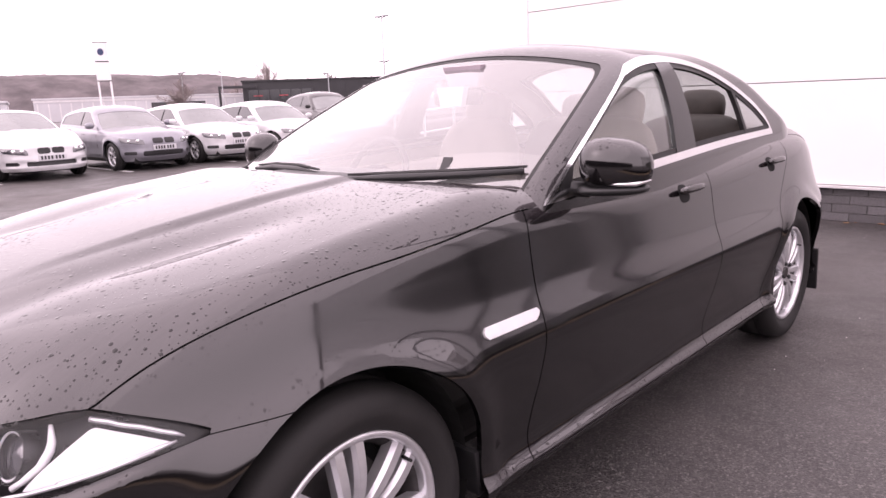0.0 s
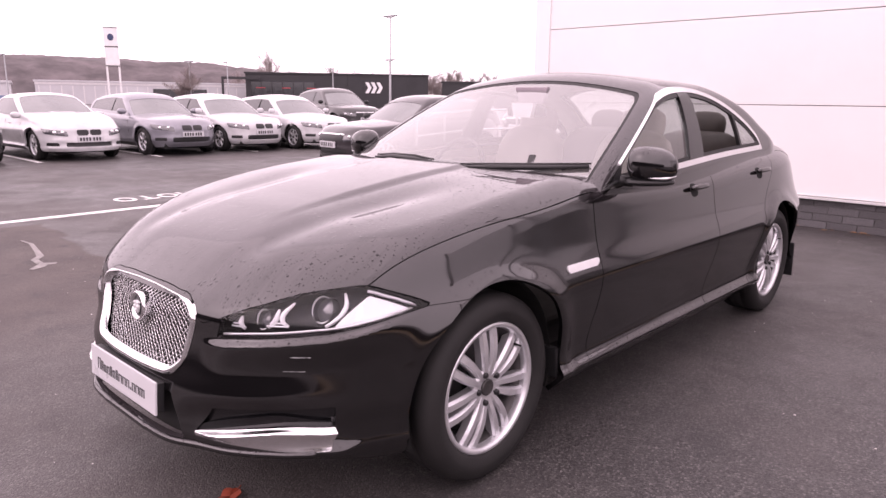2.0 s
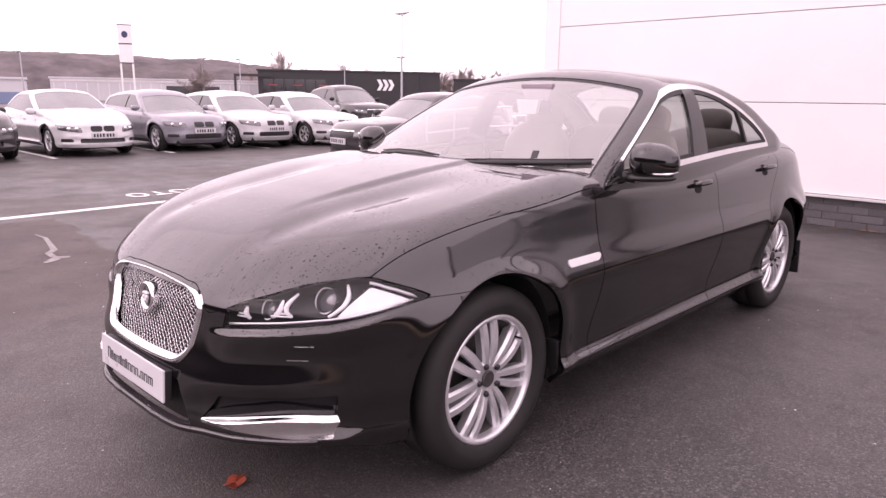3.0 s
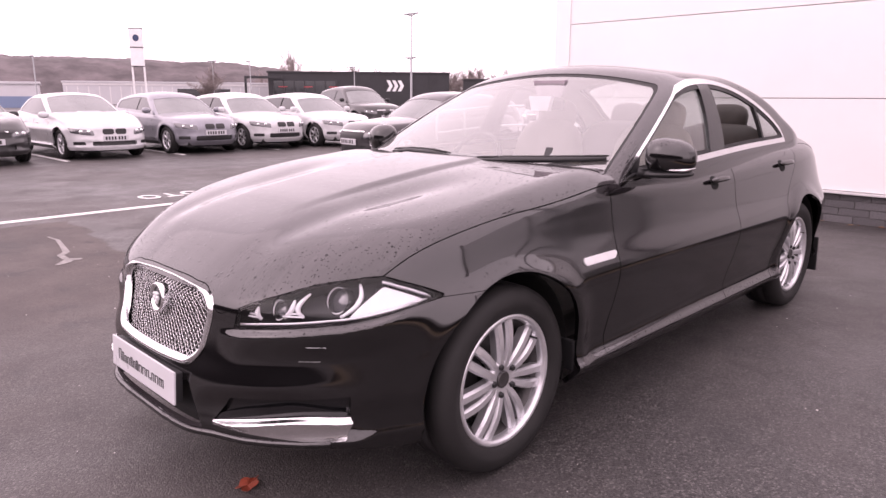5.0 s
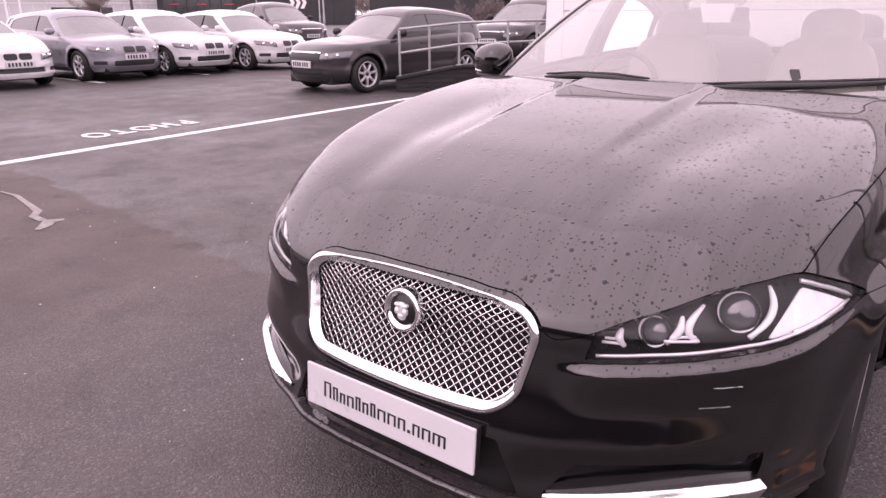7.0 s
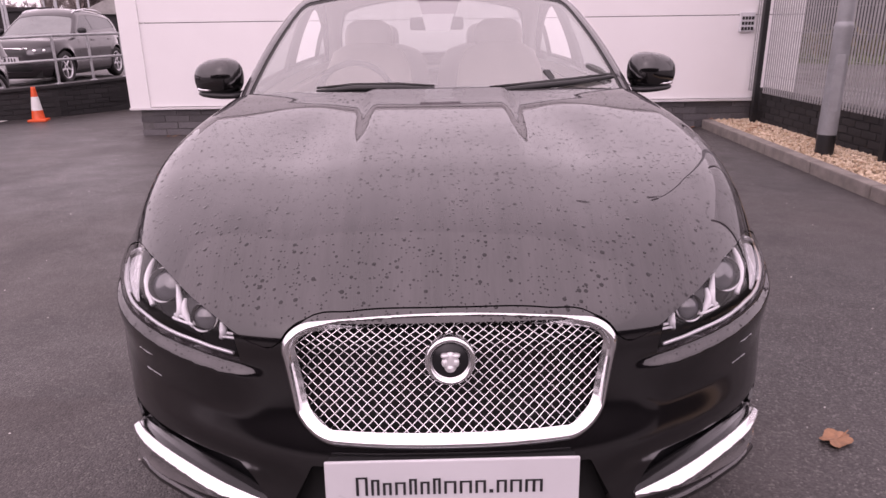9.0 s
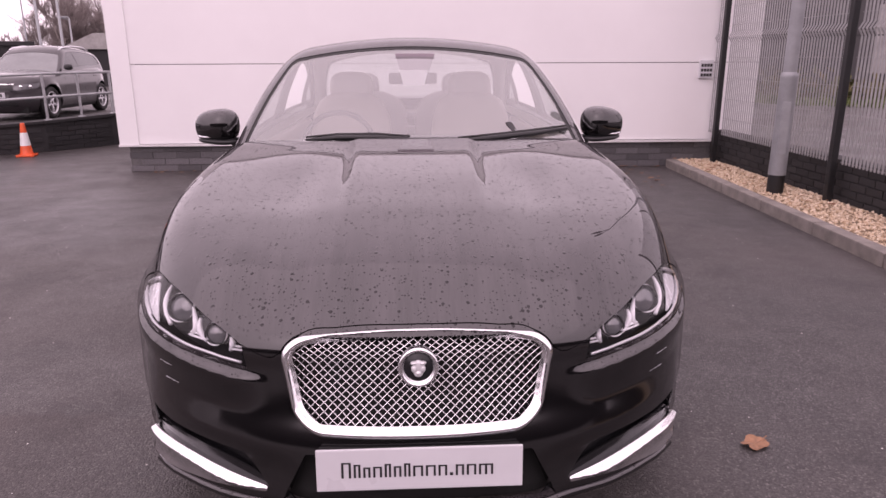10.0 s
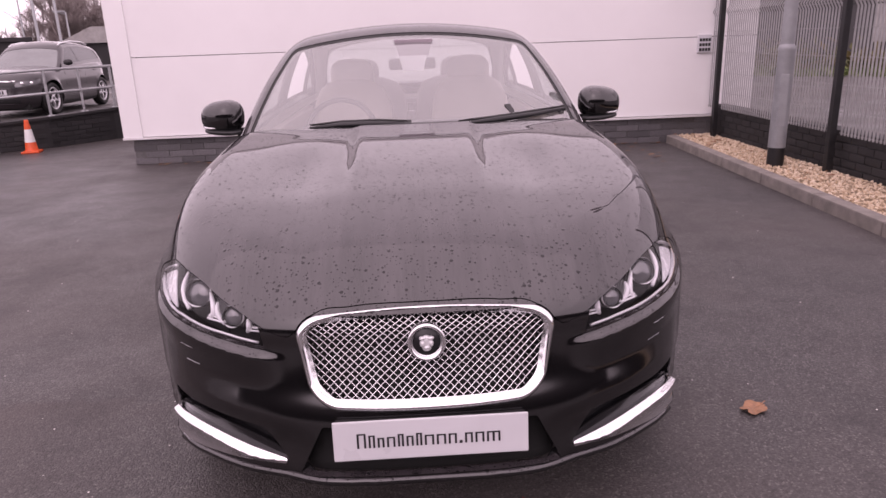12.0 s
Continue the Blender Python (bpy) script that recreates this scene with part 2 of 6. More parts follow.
M_MORTAR = plain("grey_mortar", (0.12, 0.115, 0.115), 0.9, 0.0, 0.3, 15, 0.4)
M_KERB = plain("damp_kerb_stone", (0.24, 0.215, 0.195), 0.8, 0.0, 0.35, 7, 0.5, 140)
M_GRAVEL = leaf_material("buff_gravel", (0.50, 0.36, 0.23), (0.72, 0.60, 0.46))
M_SOIL = plain("buff_grit", (0.36, 0.27, 0.18), 0.9, 0.0, 0.4, 22, 0.6)
M_GALV = plain("galvanised_steel", (0.42, 0.43, 0.44), 0.48, 0.75, 0.2, 18, 0.08)
M_POST_GREY = plain("grey_lamp_post", (0.30, 0.31, 0.32), 0.5, 0.3, 0.18, 9, 0.1)
M_POST_BLACK = plain("black_powder_coat", (0.012, 0.012, 0.013), 0.45, 0.0, 0.25, 15, 0.1)
M_WIRE = plain("grey_fence_wire", (0.36, 0.36, 0.36), 0.5, 0.3, 0.15, 10, 0.02)
M_ORANGE = plain("orange_plastic", (0.80, 0.10, 0.02), 0.42, 0.0, 0.2, 12, 0.1)
M_REFLECTIVE = plain("white_reflective_sleeve", (0.78, 0.78, 0.77), 0.4, 0.0, 0.1, 12, 0.05)
M_DEAD_LEAF = plain("brown_dead_leaf", (0.34, 0.17, 0.09), 0.6, 0.0, 0.4, 40, 0.4)
M_RED_LEAF = plain("red_dead_leaf", (0.32, 0.06, 0.03), 0.55, 0.0, 0.4, 40, 0.4)
M_GRASS = leaf_material("winter_grass", (0.05, 0.085, 0.02), (0.14, 0.17, 0.05))
M_SHRUB = leaf_material("shrub_leaves", (0.05, 0.075, 0.025), (0.16, 0.12, 0.05))
M_TWIG = leaf_material("bare_twigs", (0.17, 0.14, 0.135), (0.34, 0.29, 0.275))
M_LITTER = leaf_material("leaf_litter", (0.20, 0.08, 0.04), (0.36, 0.22, 0.12))
M_GRIT = leaf_material("pale_grit", (0.35, 0.33, 0.31), (0.75, 0.72, 0.70))
M_BARK = plain("bark", (0.21, 0.175, 0.165), 0.9, 0.0, 0.4, 6, 0.6)
# tone lifted towards mauve, so the colour carries the distance haze
M_HILL = plain("wooded_hill", (0.125, 0.106, 0.110), 0.95, 0.0, 0.6, 0.035, 0.3, 0.35)
M_BLACK_CLAD = plain("charcoal_cladding", (0.028, 0.028, 0.031), 0.45, 0.1, 0.25, 0.5, 0.05)
M_SHED = plain("pale_shed_cladding", (0.55, 0.55, 0.57), 0.5, 0.1, 0.1, 0.3, 0.03)
M_SHED_BLUE = plain("blue_shed_cladding", (0.18, 0.24, 0.36), 0.5, 0.1, 0.1, 0.3, 0.03)
M_RED = plain("red_sign_light", (0.5, 0.06, 0.07), 0.4, 0.0, 0.1, 10, 0.0)
M_WINDOW = plain("dark_window", (0.022, 0.025, 0.028), 0.13, 0.0, 0.2, 3, 0.0, IOR=1.75)
# paler than the side glass: reflected sky is put into the base colour
M_SCREEN = plain("reflecting_windscreen", (0.10, 0.11, 0.11), 0.13, 0.0, 0.2, 3, 0.0, IOR=2.3)
M_CONCRETE = plain("pale_concrete", (0.33, 0.32, 0.31), 0.85, 0.0, 0.25, 3, 0.3)
M_DEPOT = plain("grey_depot_cladding", (0.055, 0.053, 0.054), 0.7, 0.0, 0.25, 0.8, 0.1)
M_WHITE = plain("white_panel", (0.8, 0.8, 0.8), 0.4, 0.0, 0.06, 4, 0.02)
M_BLUE = plain("deep_blue", (0.03, 0.05, 0.12), 0.4, 0.0, 0.1, 10, 0.0)
P_WHITE = paint_material("white_car_paint", (0.50, 0.50, 0.51), 0.0)
P_SILVER = paint_material("silver_blue_car_paint", (0.21, 0.21, 0.235), 0.6)
P_DARK = paint_material("dark_purple_grey_car_paint", (0.022, 0.018, 0.021), 0.4)
P_BLACK = paint_material("black_car_paint", (0.012, 0.011, 0.012), 0.2)

# ---------------------------------------------------------------- building tools
def mesh_object(name, bm, material, smooth=False):
    me = bpy.data.meshes.new(name)
    bm.normal_update()
    bm.to_mesh(me)
    bm.free()
    for m in material if isinstance(material, (list, tuple)) else (material,):
        me.materials.append(m)
    if smooth:
        me.polygons.foreach_set("use_smooth", [True] * len(me.polygons))
        me.update()
    return new(name, me)


def part(name, bm, material, parent, label="", smooth=False):
    """One mesh under a thing or a part."""
    ob = mesh_object(name, bm, material, smooth)
    ob.parent = parent
    return tagged(ob, label) if label else ob


def thing(name, label, category, group="", kind="", at=None):
    """An empty at a thing's base, which carries its parts."""
    ob = new(name)
    ob.empty_display_size = 0.2
    if at is not None:
        ob.matrix_basis = at
    return tagged(ob, label, category, group, kind)


def box(bm, x0, y0, z0, x1, y1, z1, bevel=0.0, m=None):
    """A box with slightly rounded edges, laid by m."""
    made = bmesh.ops.create_cube(bm, size=1.0)["verts"]
    for v in made:
        v.co = Vector(((x0 + x1) / 2 + v.co.x * (x1 - x0), (y0 + y1) / 2 + v.co.y * (y1 - y0), (z0 + z1) / 2 + v.co.z * (z1 - z0)))
    if bevel:
        edges = list({e for v in made for e in v.link_edges})
        res = bmesh.ops.bevel(bm, geom=edges, offset=bevel, segments=2, affect="EDGES", profile=0.6)
        made = list({v for f in res["faces"] for v in f.verts} | {v for v in made if v.is_valid})
    if m is not None:
        bmesh.ops.transform(bm, matrix=m, verts=[v for v in made if v.is_valid])
    return bm


def boxed(*a, **k):
    return box(bmesh.new(), *a, **k)


def lathe(bm, profile, steps=32, m=None, cap=False):
    """Turn a profile of (radius, height) round z."""
    rings = []
    for r, z in profile:
        rings.append([bm.verts.new((r * math.cos(2 * math.pi * i / steps), r * math.sin(2 * math.pi * i / steps), z)) for i in range(steps)])
    for a, b in zip(rings, rings[1:]):
        for i in range(steps):
            j = (i + 1) % steps
            bm.faces.new((a[i], a[j], b[j], b[i]))
    if cap:
        bm.faces.new(rings[0][::-1])
        bm.faces.new(rings[-1])
    if m is not None:
        bmesh.ops.transform(bm, matrix=m, verts=[v for r in rings for v in r])
    return bm


def lathed(profile, steps=32, m=None, cap=False):
    return lathe(bmesh.new(), profile, steps, m, cap)


def tube(bm, path, radius, steps=8):
    """A round bar along a path; radius a number or one for each point."""
    pts = [Vector(p) for p in path]
    rad = radius if isinstance(radius, (list, tuple)) else [radius] * len(pts)
    rings, up = [], None
    for i, p in enumerate(pts):
        d = (pts[min(i + 1, len(pts) - 1)] - pts[max(i - 1, 0)]).normalized()
        if up is None:
            up = d.orthogonal().normalized()
        side = d.cross(up).normalized()
        up = side.cross(d).normalized()
        rings.append([bm.verts.new(p + rad[i] * (math.cos(2 * math.pi * k / steps) * up + math.sin(2 * math.pi * k / steps) * side)) for k in range(steps)])
    for a, b in zip(rings, rings[1:]):
        for k in range(steps):
            j = (k + 1) % steps
            bm.faces.new((a[k], a[j], b[j], b[k]))
    bm.faces.new(rings[0][::-1])
    bm.faces.new(rings[-1])
    return bm


def tubed(path, radius, steps=8):
    return tube(bmesh.new(), path, radius, steps)


def prism(bm, outline, depth, m=None):
    """A flat outline in x and y, pulled up by depth."""
    lo = [bm.verts.new((x, y, 0)) for x, y in outline]
    hi = [bm.verts.new((x, y, depth)) for x, y in outline]
    bm.faces.new(lo[::-1])
    bm.faces.new(hi)
    for i in range(len(lo)):
        j = (i + 1) % len(lo)
        bm.faces.new((lo[i], lo[j], hi[j], hi[i]))
    if m is not None:
        bmesh.ops.transform(bm, matrix=m, verts=lo + hi)
    return bm


def prismed(outline, depth, m=None):
    return prism(bmesh.new(), outline, depth, m)


def pillow(bm, sx, sy, sz, m, power=4.0, seg=12):
    """A rounded cushion block of the given half sizes."""
    made = bmesh.ops.create_uvsphere(bm, u_segments=seg * 2, v_segments=seg, radius=1.0)["verts"]
    for v in made:
        c = v.co
        k = (abs(c.x) ** power + abs(c.y) ** power + abs(c.z) ** power) ** (-1 / power)
        v.co = Vector((c.x * k * sx, c.y * k * sy, c.z * k * sz))
    bmesh.ops.transform(bm, matrix=m, verts=made)
    return bm


def pillowed(*a, **k):
    return pillow(bmesh.new(), *a, **k)


def beam(p, q, w, h, bevel=0.0):
    """A bar of section w x h from p to q."""
    p, q = Vector(p), Vector(q)
    d = q - p
    m = Matrix.Translation(p) @ d.to_track_quat("Y", "Z").to_matrix().to_4x4()
    return boxed(-w / 2, 0, -h / 2, w / 2, d.length, h / 2, bevel, m)

# ---------------------------------------------------------------- ground and markings
def flat(name, outline, z, material, label, kind="structure", category="", parent=None):
    bm = bmesh.new()
    bm.faces.new([bm.verts.new((x, y, z)) for x, y in outline])
    ob = mesh_object(name, bm, material)
    ob.parent = parent
    return tagged(ob, label, category, "", kind)


flat("ground", ((-2500, -600), (2500, -600), (2500, 2500), (-2500, 2500)), 0.0, M_ASPHALT, "wet dark asphalt car park with stains")
line = bmesh.new()
box(line, -0.068, -6.0, 0.0, 0.068, 9.2, 0.006, 0, pose(-6.13, 0.7, 0, 0, 0, 1.8))
tagged(mesh_object("bay_line", line, M_WHITE_PAINT), "long worn white painted line", "", "", "structure")
for y in (2.85, 5.35, 7.85, 10.35, 0.4, -2.1):
    bm = boxed(-17.6, y - 0.05, 0.0, -13.2, y + 0.05, 0.006)
    tagged(mesh_object("parking_line", bm, M_WHITE_PAINT), "worn white parking bay line", "", "", "structure")

lettering = thing("painted_word", "worn white painted word PHOTO on the asphalt", "road marking")
for k, ch in enumerate("PHOTO"):
    cu = bpy.data.curves.new("letter", "FONT")
    cu.body, cu.size, cu.extrude, cu.align_x, cu.offset = ch, 0.62, 0.002, "CENTER", 0.016
    tmp = new("letter_shape", cu)
    bpy.context.view_layer.update()
    me = bpy.data.meshes.new_from_object(tmp.evaluated_get(bpy.context.evaluated_depsgraph_get()))
    bpy.data.objects.remove(tmp)
    me.materials.clear()
    me.materials.append(M_WHITE_PAINT)
    ob = new("letter", me)
    ob.parent = lettering
    ob.matrix_basis = pose(-7.17 + 0.012 * k, 3.13 - 0.30 * k, 0.006, 0, 0, -88) @ Matrix.Diagonal((0.56, 0.82, 1, 1))
mark = bmesh.new()
tube(mark, [(-4.95, 0.13, 0.002), (-4.73, 0.15, 0.002), (-4.44, 0.10, 0.002), (-4.12, 0.04, 0.002), (-4.01, -0.04, 0.002), (-3.84, -0.05, 0.002)], [0.012, 0.02, 0.022, 0.03, 0.03, 0.028], 6)
tube(mark, [(-3.66, -0.17, 0.002), (-3.72, -0.09, 0.002), (-3.80, -0.03, 0.002), (-3.76, 0.05, 0.002)], [0.02, 0.045, 0.055, 0.02], 6)
for v in mark.verts:
    v.co.z = 0.005 if v.co.z > 0 else 0.003
tagged(mesh_object("paint_mark", mark, M_WORN), "small worn white paint mark", "", "", "structure")

# ---------------------------------------------------------------- the white building
WALL_Y, WALL_L, WALL_R = 6.58, -3.62, 4.5
wall = thing("wall_north", "white clad building wall on a grey brick plinth", "wall", "", "structure")
part("wall_core", boxed(WALL_L + 0.04, WALL_Y + 0.12, 0.0, WALL_R, 14.0, 3.305), M_MORTAR, wall)
for k in range(3):
    z0 = 0.355 + k * 0.985
    bm = boxed(WALL_L + 0.03, WALL_Y - 0.03, z0 + 0.004, WALL_R + 0.02, WALL_Y + 0.09, z0 + 0.981, 0.004)
    part("cladding_panel", bm, M_CLAD, wall)
    bm = boxed(WALL_L - 0.06, WALL_Y + 0.16, z0 + 0.004, WALL_L + 0.03, 13.9, z0 + 0.981, 0.004)
    part("cladding_panel", bm, M_CLAD, wall)
part("corner_trim", boxed(WALL_L - 0.085, WALL_Y - 0.05, 0.35, WALL_L + 0.16, WALL_Y + 0.155, 3.31, 0.006), M_CLAD, wall, "white folded corner trim")
part("base_flashing", boxed(WALL_L - 0.095, WALL_Y - 0.065, 0.325, WALL_R + 0.03, WALL_Y + 0.10, 0.352, 0.004), M_TRIM, wall, "pale metal drip flashing")
part("base_flashing", boxed(WALL_L - 0.10, WALL_Y + 0.105, 0.325, WALL_L + 0.02, 13.9, 0.352, 0.004), M_TRIM, wall)
part("parapet", boxed(WALL_L - 0.12, WALL_Y - 0.08, 3.312, WALL_R + 0.05, 14.05, 3.41, 0.02), M_TRIM, wall, "pale parapet capping")
part("plinth_bed", boxed(WALL_L + 0.012, WALL_Y + 0.012, 0.0, WALL_R, WALL_Y + 0.118, 0.324), M_MORTAR, wall, "grey mortar bed")


def brick_mesh(name, length, height, depth, material):
    me = bpy.data.meshes.new(name)
    bm = boxed(-length / 2, 0, 0, length / 2, depth, height, 0.004)
    bm.to_mesh(me)
    bm.free()
    me.materials.append(material)
    return me


def lay(me, parent, m, name="brick"):
    ob = new(name, me)
    ob.parent = parent
    ob.matrix_basis = m
    return ob


# ---------------------------------------------------------------- kerb, gravel strip, low wall and fence
def kerb_x(y):
    return 3.23 + 0.033 * (y - 1.9)


kerb = thing("kerb", "damp concrete kerb edging the gravel strip", "kerb", "", "structure")
for k in range(11):
    y0 = 6.50 - k * 0.915
    bm = boxed(0, -0.905, -0.05, 0.125, 0, 0.105, 0.012, pose(kerb_x(y0), y0, 0, 0, 0, -1.9))
    part("kerb_stone", bm, M_KERB, kerb)
bm = bmesh.new()
bm.faces.new([bm.verts.new(p) for p in ((kerb_x(6.55) + 0.1, 6.58, 0.07), (kerb_x(-3.5) + 0.1, -3.5, 0.07), (4.00, -3.5, 0.10), (4.00, 6.57, 0.10))])
tagged(mesh_object("gravel_bed", bm, M_SOIL), "buff grit bed under the gravel", "", "", "structure")
rng = np.random.default_rng(5)
verts, faces = [], []
octa = np.array(((1, 0, 0), (0, 1, 0), (-1, 0, 0), (0, -1, 0), (0, 0, 1), (0, 0, -1)), float)
for _ in range(5200):
    y = rng.uniform(-0.6, 6.52)
    x = rng.uniform(kerb_x(y) + 0.13, 3.97)
    r = rng.uniform(0.009, 0.021)
    turn = Euler(rng.uniform(0, 6, 3)).to_matrix()
    pts = (octa * rng.uniform(0.6, 1.2, (6, 1)) * r) @ np.array(turn) * (1, 1, 0.8) + (x, y, 0.084 + 0.02 * (x - kerb_x(y)) + rng.uniform(0, 0.014))
    o = len(verts)
    verts.extend(map(tuple, pts.tolist()))
    faces.extend((o + a, o + b, o + c) for a, b, c in ((0, 1, 4), (1, 2, 4), (2, 3, 4), (3, 0, 4), (1, 0, 5), (2, 1, 5), (3, 2, 5), (0, 3, 5)))
me = bpy.data.meshes.new("gravel")
me.from_pydata(verts, [], faces)
me.materials.append(M_GRAVEL)
tagged(new("gravel", me), "loose buff gravel in the fence strip", "gravel", "", "stuff")

low_wall = thing("low_wall", "low black brick wall under the fence", "wall", "", "structure")
part("wall_core", boxed(4.000, -3.6, 0.0, 4.18, 6.57, 0.48), M_DARK_BRICK, low_wall)

fence = thing("mesh_fence", "grey wire mesh fence on black square posts", "fence")
for k, y in enumerate((6.22, 3.70, 1.18)):
    post = part("fence_post", boxed(3.86, y - 0.032, 0.05, 3.92, y + 0.032, 2.95, 0.006), M_POST_BLACK, fence, "black square fence post")
    part("post_cap", boxed(3.855, y - 0.037, 2.95, 3.925, y + 0.037, 2.965, 0.004), M_POST_BLACK, post)
for k, y in enumerate((6.60, 6.22, 3.70)):
    bm = bmesh.new()
    for q in range(6 if k == 0 else 48):
        for o in (0, 0.014):
            yy = y - 0.06 - 0.05 * q - o
            path = [(3.945, yy, 0.45)]
            for zb in (1.64, 2.62):
                path += [(3.945, yy, zb - 0.06), (3.91, yy, zb), (3.945, yy, zb + 0.06)]
            path.append((3.945, yy, 2.85))
            tube(bm, path, 0.0046, 4)
    for zb in (0.47, 0.66, 0.9, 1.15, 1.4, 1.62, 1.78, 2.0, 2.25, 2.5, 2.7):
        tube(bm, [(3.942, y - 0.04, zb), (3.942, y - (0.36 if k == 0 else 2.48), zb)], 0.003, 4)
    part("mesh_panel", bm, M_WIRE, fence, "bent vertical wire mesh panel")

lamp_post = thing("lamp_post", "grey tapered steel lamp post with a black base", "lamp post")
lm = pose(3.63, 4.16, 0.07)
part("post_base", lathed([(0.079, 0.0), (0.079, 0.21)], 24, lm), M_POST_BLACK, lamp_post, "black painted base", True)
part("base_column", lathed([(0.082, 0.208), (0.078, 1.125), (0.083, 1.15), (0.074, 1.18), (0.063, 1.195)], 32, lm), M_POST_GREY, lamp_post, "thick grey base column", True)
part("shaft", tubed([lm @ Vector((0, 0, h)) for h in (1.15, 1.16, 3.4, 5.44, 5.45)], [0.063, 0.063, 0.056, 0.046, 0.046], 24), M_POST_GREY, lamp_post, "narrow grey shaft", True)
door = boxed(-0.04, -0.083, 0.42, 0.04, -0.070, 0.92, 0.004, lm @ pose(0, 0, 0, 0, 0, -20))
part("service_door", door, M_POST_GREY, lamp_post)
for turn in (178, 222):
    am = lm @ pose(0, 0, 0, 0, 0, turn)
    part("lamp_arm", tubed([am @ Vector((0, 0, 5.40)), am @ Vector((0.14, 0, 5.45)), am @ Vector((0.30, 0, 5.47))], 0.028, 8), M_POST_GREY, lamp_post)
    part("lantern", pillowed(0.23, 0.11, 0.045, am @ pose(0.48, 0, 5.47), 2.6, 8), M_POST_GREY, lamp_post, "flat grey lantern", True)

notice = thing("wall_grille", "small white grid-faced box fixed to the wall", "vent")
part("box_back", boxed(3.73, WALL_Y - 0.075, 1.145, 3.905, WALL_Y - 0.031, 1.37, 0.008), M_PLATE, notice)
for i in range(4):
    for j in range(3):
        part("dark_cell", boxed(3.746 + 0.038 * i, WALL_Y - 0.080, 1.165 + 0.06 * j, 3.775 + 0.038 * i, WALL_Y - 0.0745, 1.202 + 0.06 * j), M_BLACK, notice)

# ---------------------------------------------------------------- ramp wall and railing
ramp = thing("ramp_wall", "dark brick ramp wall with a sloping top", "wall", "", "structure")
RAMP = [Vector((-7.15, 7.48, 0)), Vector((-6.40, 8.22, 0)), Vector((-5.69, 8.70, 0)), Vector((-5.02, 9.55, 0)), Vector((-3.9, 11.2, 0))]
RAMP_TOP = [0.22, 0.40, 0.44, 0.48, 0.52]
RAIL_TOP = [1.06, 1.16, 1.19, 1.20, 1.21]
for a, b, ha, hb in zip(RAMP, RAMP[1:], RAMP_TOP, RAMP_TOP[1:]):
    d = b - a
    m = Matrix.Translation(a) @ pose(0, 0, 0, 0, 0, math.degrees(math.atan2(d.y, d.x)))
    bm = prismed(((0, 0), (d.length, 0), (d.length, hb), (0, ha)), 0.20, m @ pose(0, 0.012, 0, 90, 0, 0) @ pose(0, 0, -0.2))
    part("ramp_core", bm, M_DARK_BRICK, ramp)
    cap = beam(a + Vector((0, 0, ha + 0.02)) + (m.to_3x3() @ Vector((0, 0.10, 0))), b + Vector((0, 0, hb + 0.02)) + (m.to_3x3() @ Vector((0, 0.10, 0))), 0.26, 0.045, 0.006)
    part("coping", cap, M_DARK_BRICK, ramp, "dark brick coping")

upper = prismed(((-7.4, 10.9), (-5.75, 8.98), (-5.10, 9.78), (-3.98, 11.40), (-3.78, 13.9), (-3.78, 24), (-12.5, 24), (-11.0, 13.0)), 0.10)
tagged(mesh_object("upper_yard", upper, M_ASPHALT), "raised asphalt yard behind the ramp wall", "", "", "structure")

rail = thing("railing", "galvanised two-bar tube railing on the ramp wall", "railing")
posts = []
for a, b, ha, hb, ra, rb in zip(RAMP, RAMP[1:], RAMP_TOP, RAMP_TOP[1:], RAIL_TOP, RAIL_TOP[1:]):
    n = max(1, round((b - a).length / 0.62))
    for k in range(n):
        t = k / n
        posts.append((a.lerp(b, t) + Vector((0, 0.1, ha + (hb - ha) * t + 0.04)), ra + (rb - ra) * t))
posts.append((RAMP[-1] + Vector((0, 0.1, RAMP_TOP[-1] + 0.04)), RAIL_TOP[-1]))
for p, high in posts:
    part("rail_post", tubed([p, Vector((p.x, p.y, high))], 0.022, 10), M_GALV, rail)
    part("post_foot", lathed([(0.06, 0.0), (0.06, 0.012), (0.03, 0.02)], 12, Matrix.Translation(p)), M_GALV, rail)
for share in (0.5, 1.0):
    part("rail_bar", tubed([Vector((p.x, p.y, p.z + (high - p.z) * share)) for p, high in posts], 0.022, 10), M_GALV, rail)

# ---------------------------------------------------------------- a plain unseen wall added behind the camera to darken the car's reflections
south = thing("wall_south", "unseen plain dark brick wall, added to darken the car's reflections", "wall", "", "structure")
part("wall_face", boxed(-34, -19.4, 0, 30, -19.0, 4.2, 0.02), M_DARK_BRICK, south)
part("wall_cap", boxed(-34.1, -19.5, 4.2, 30.1, -18.9, 4.32, 0.02), M_CONCRETE, south)
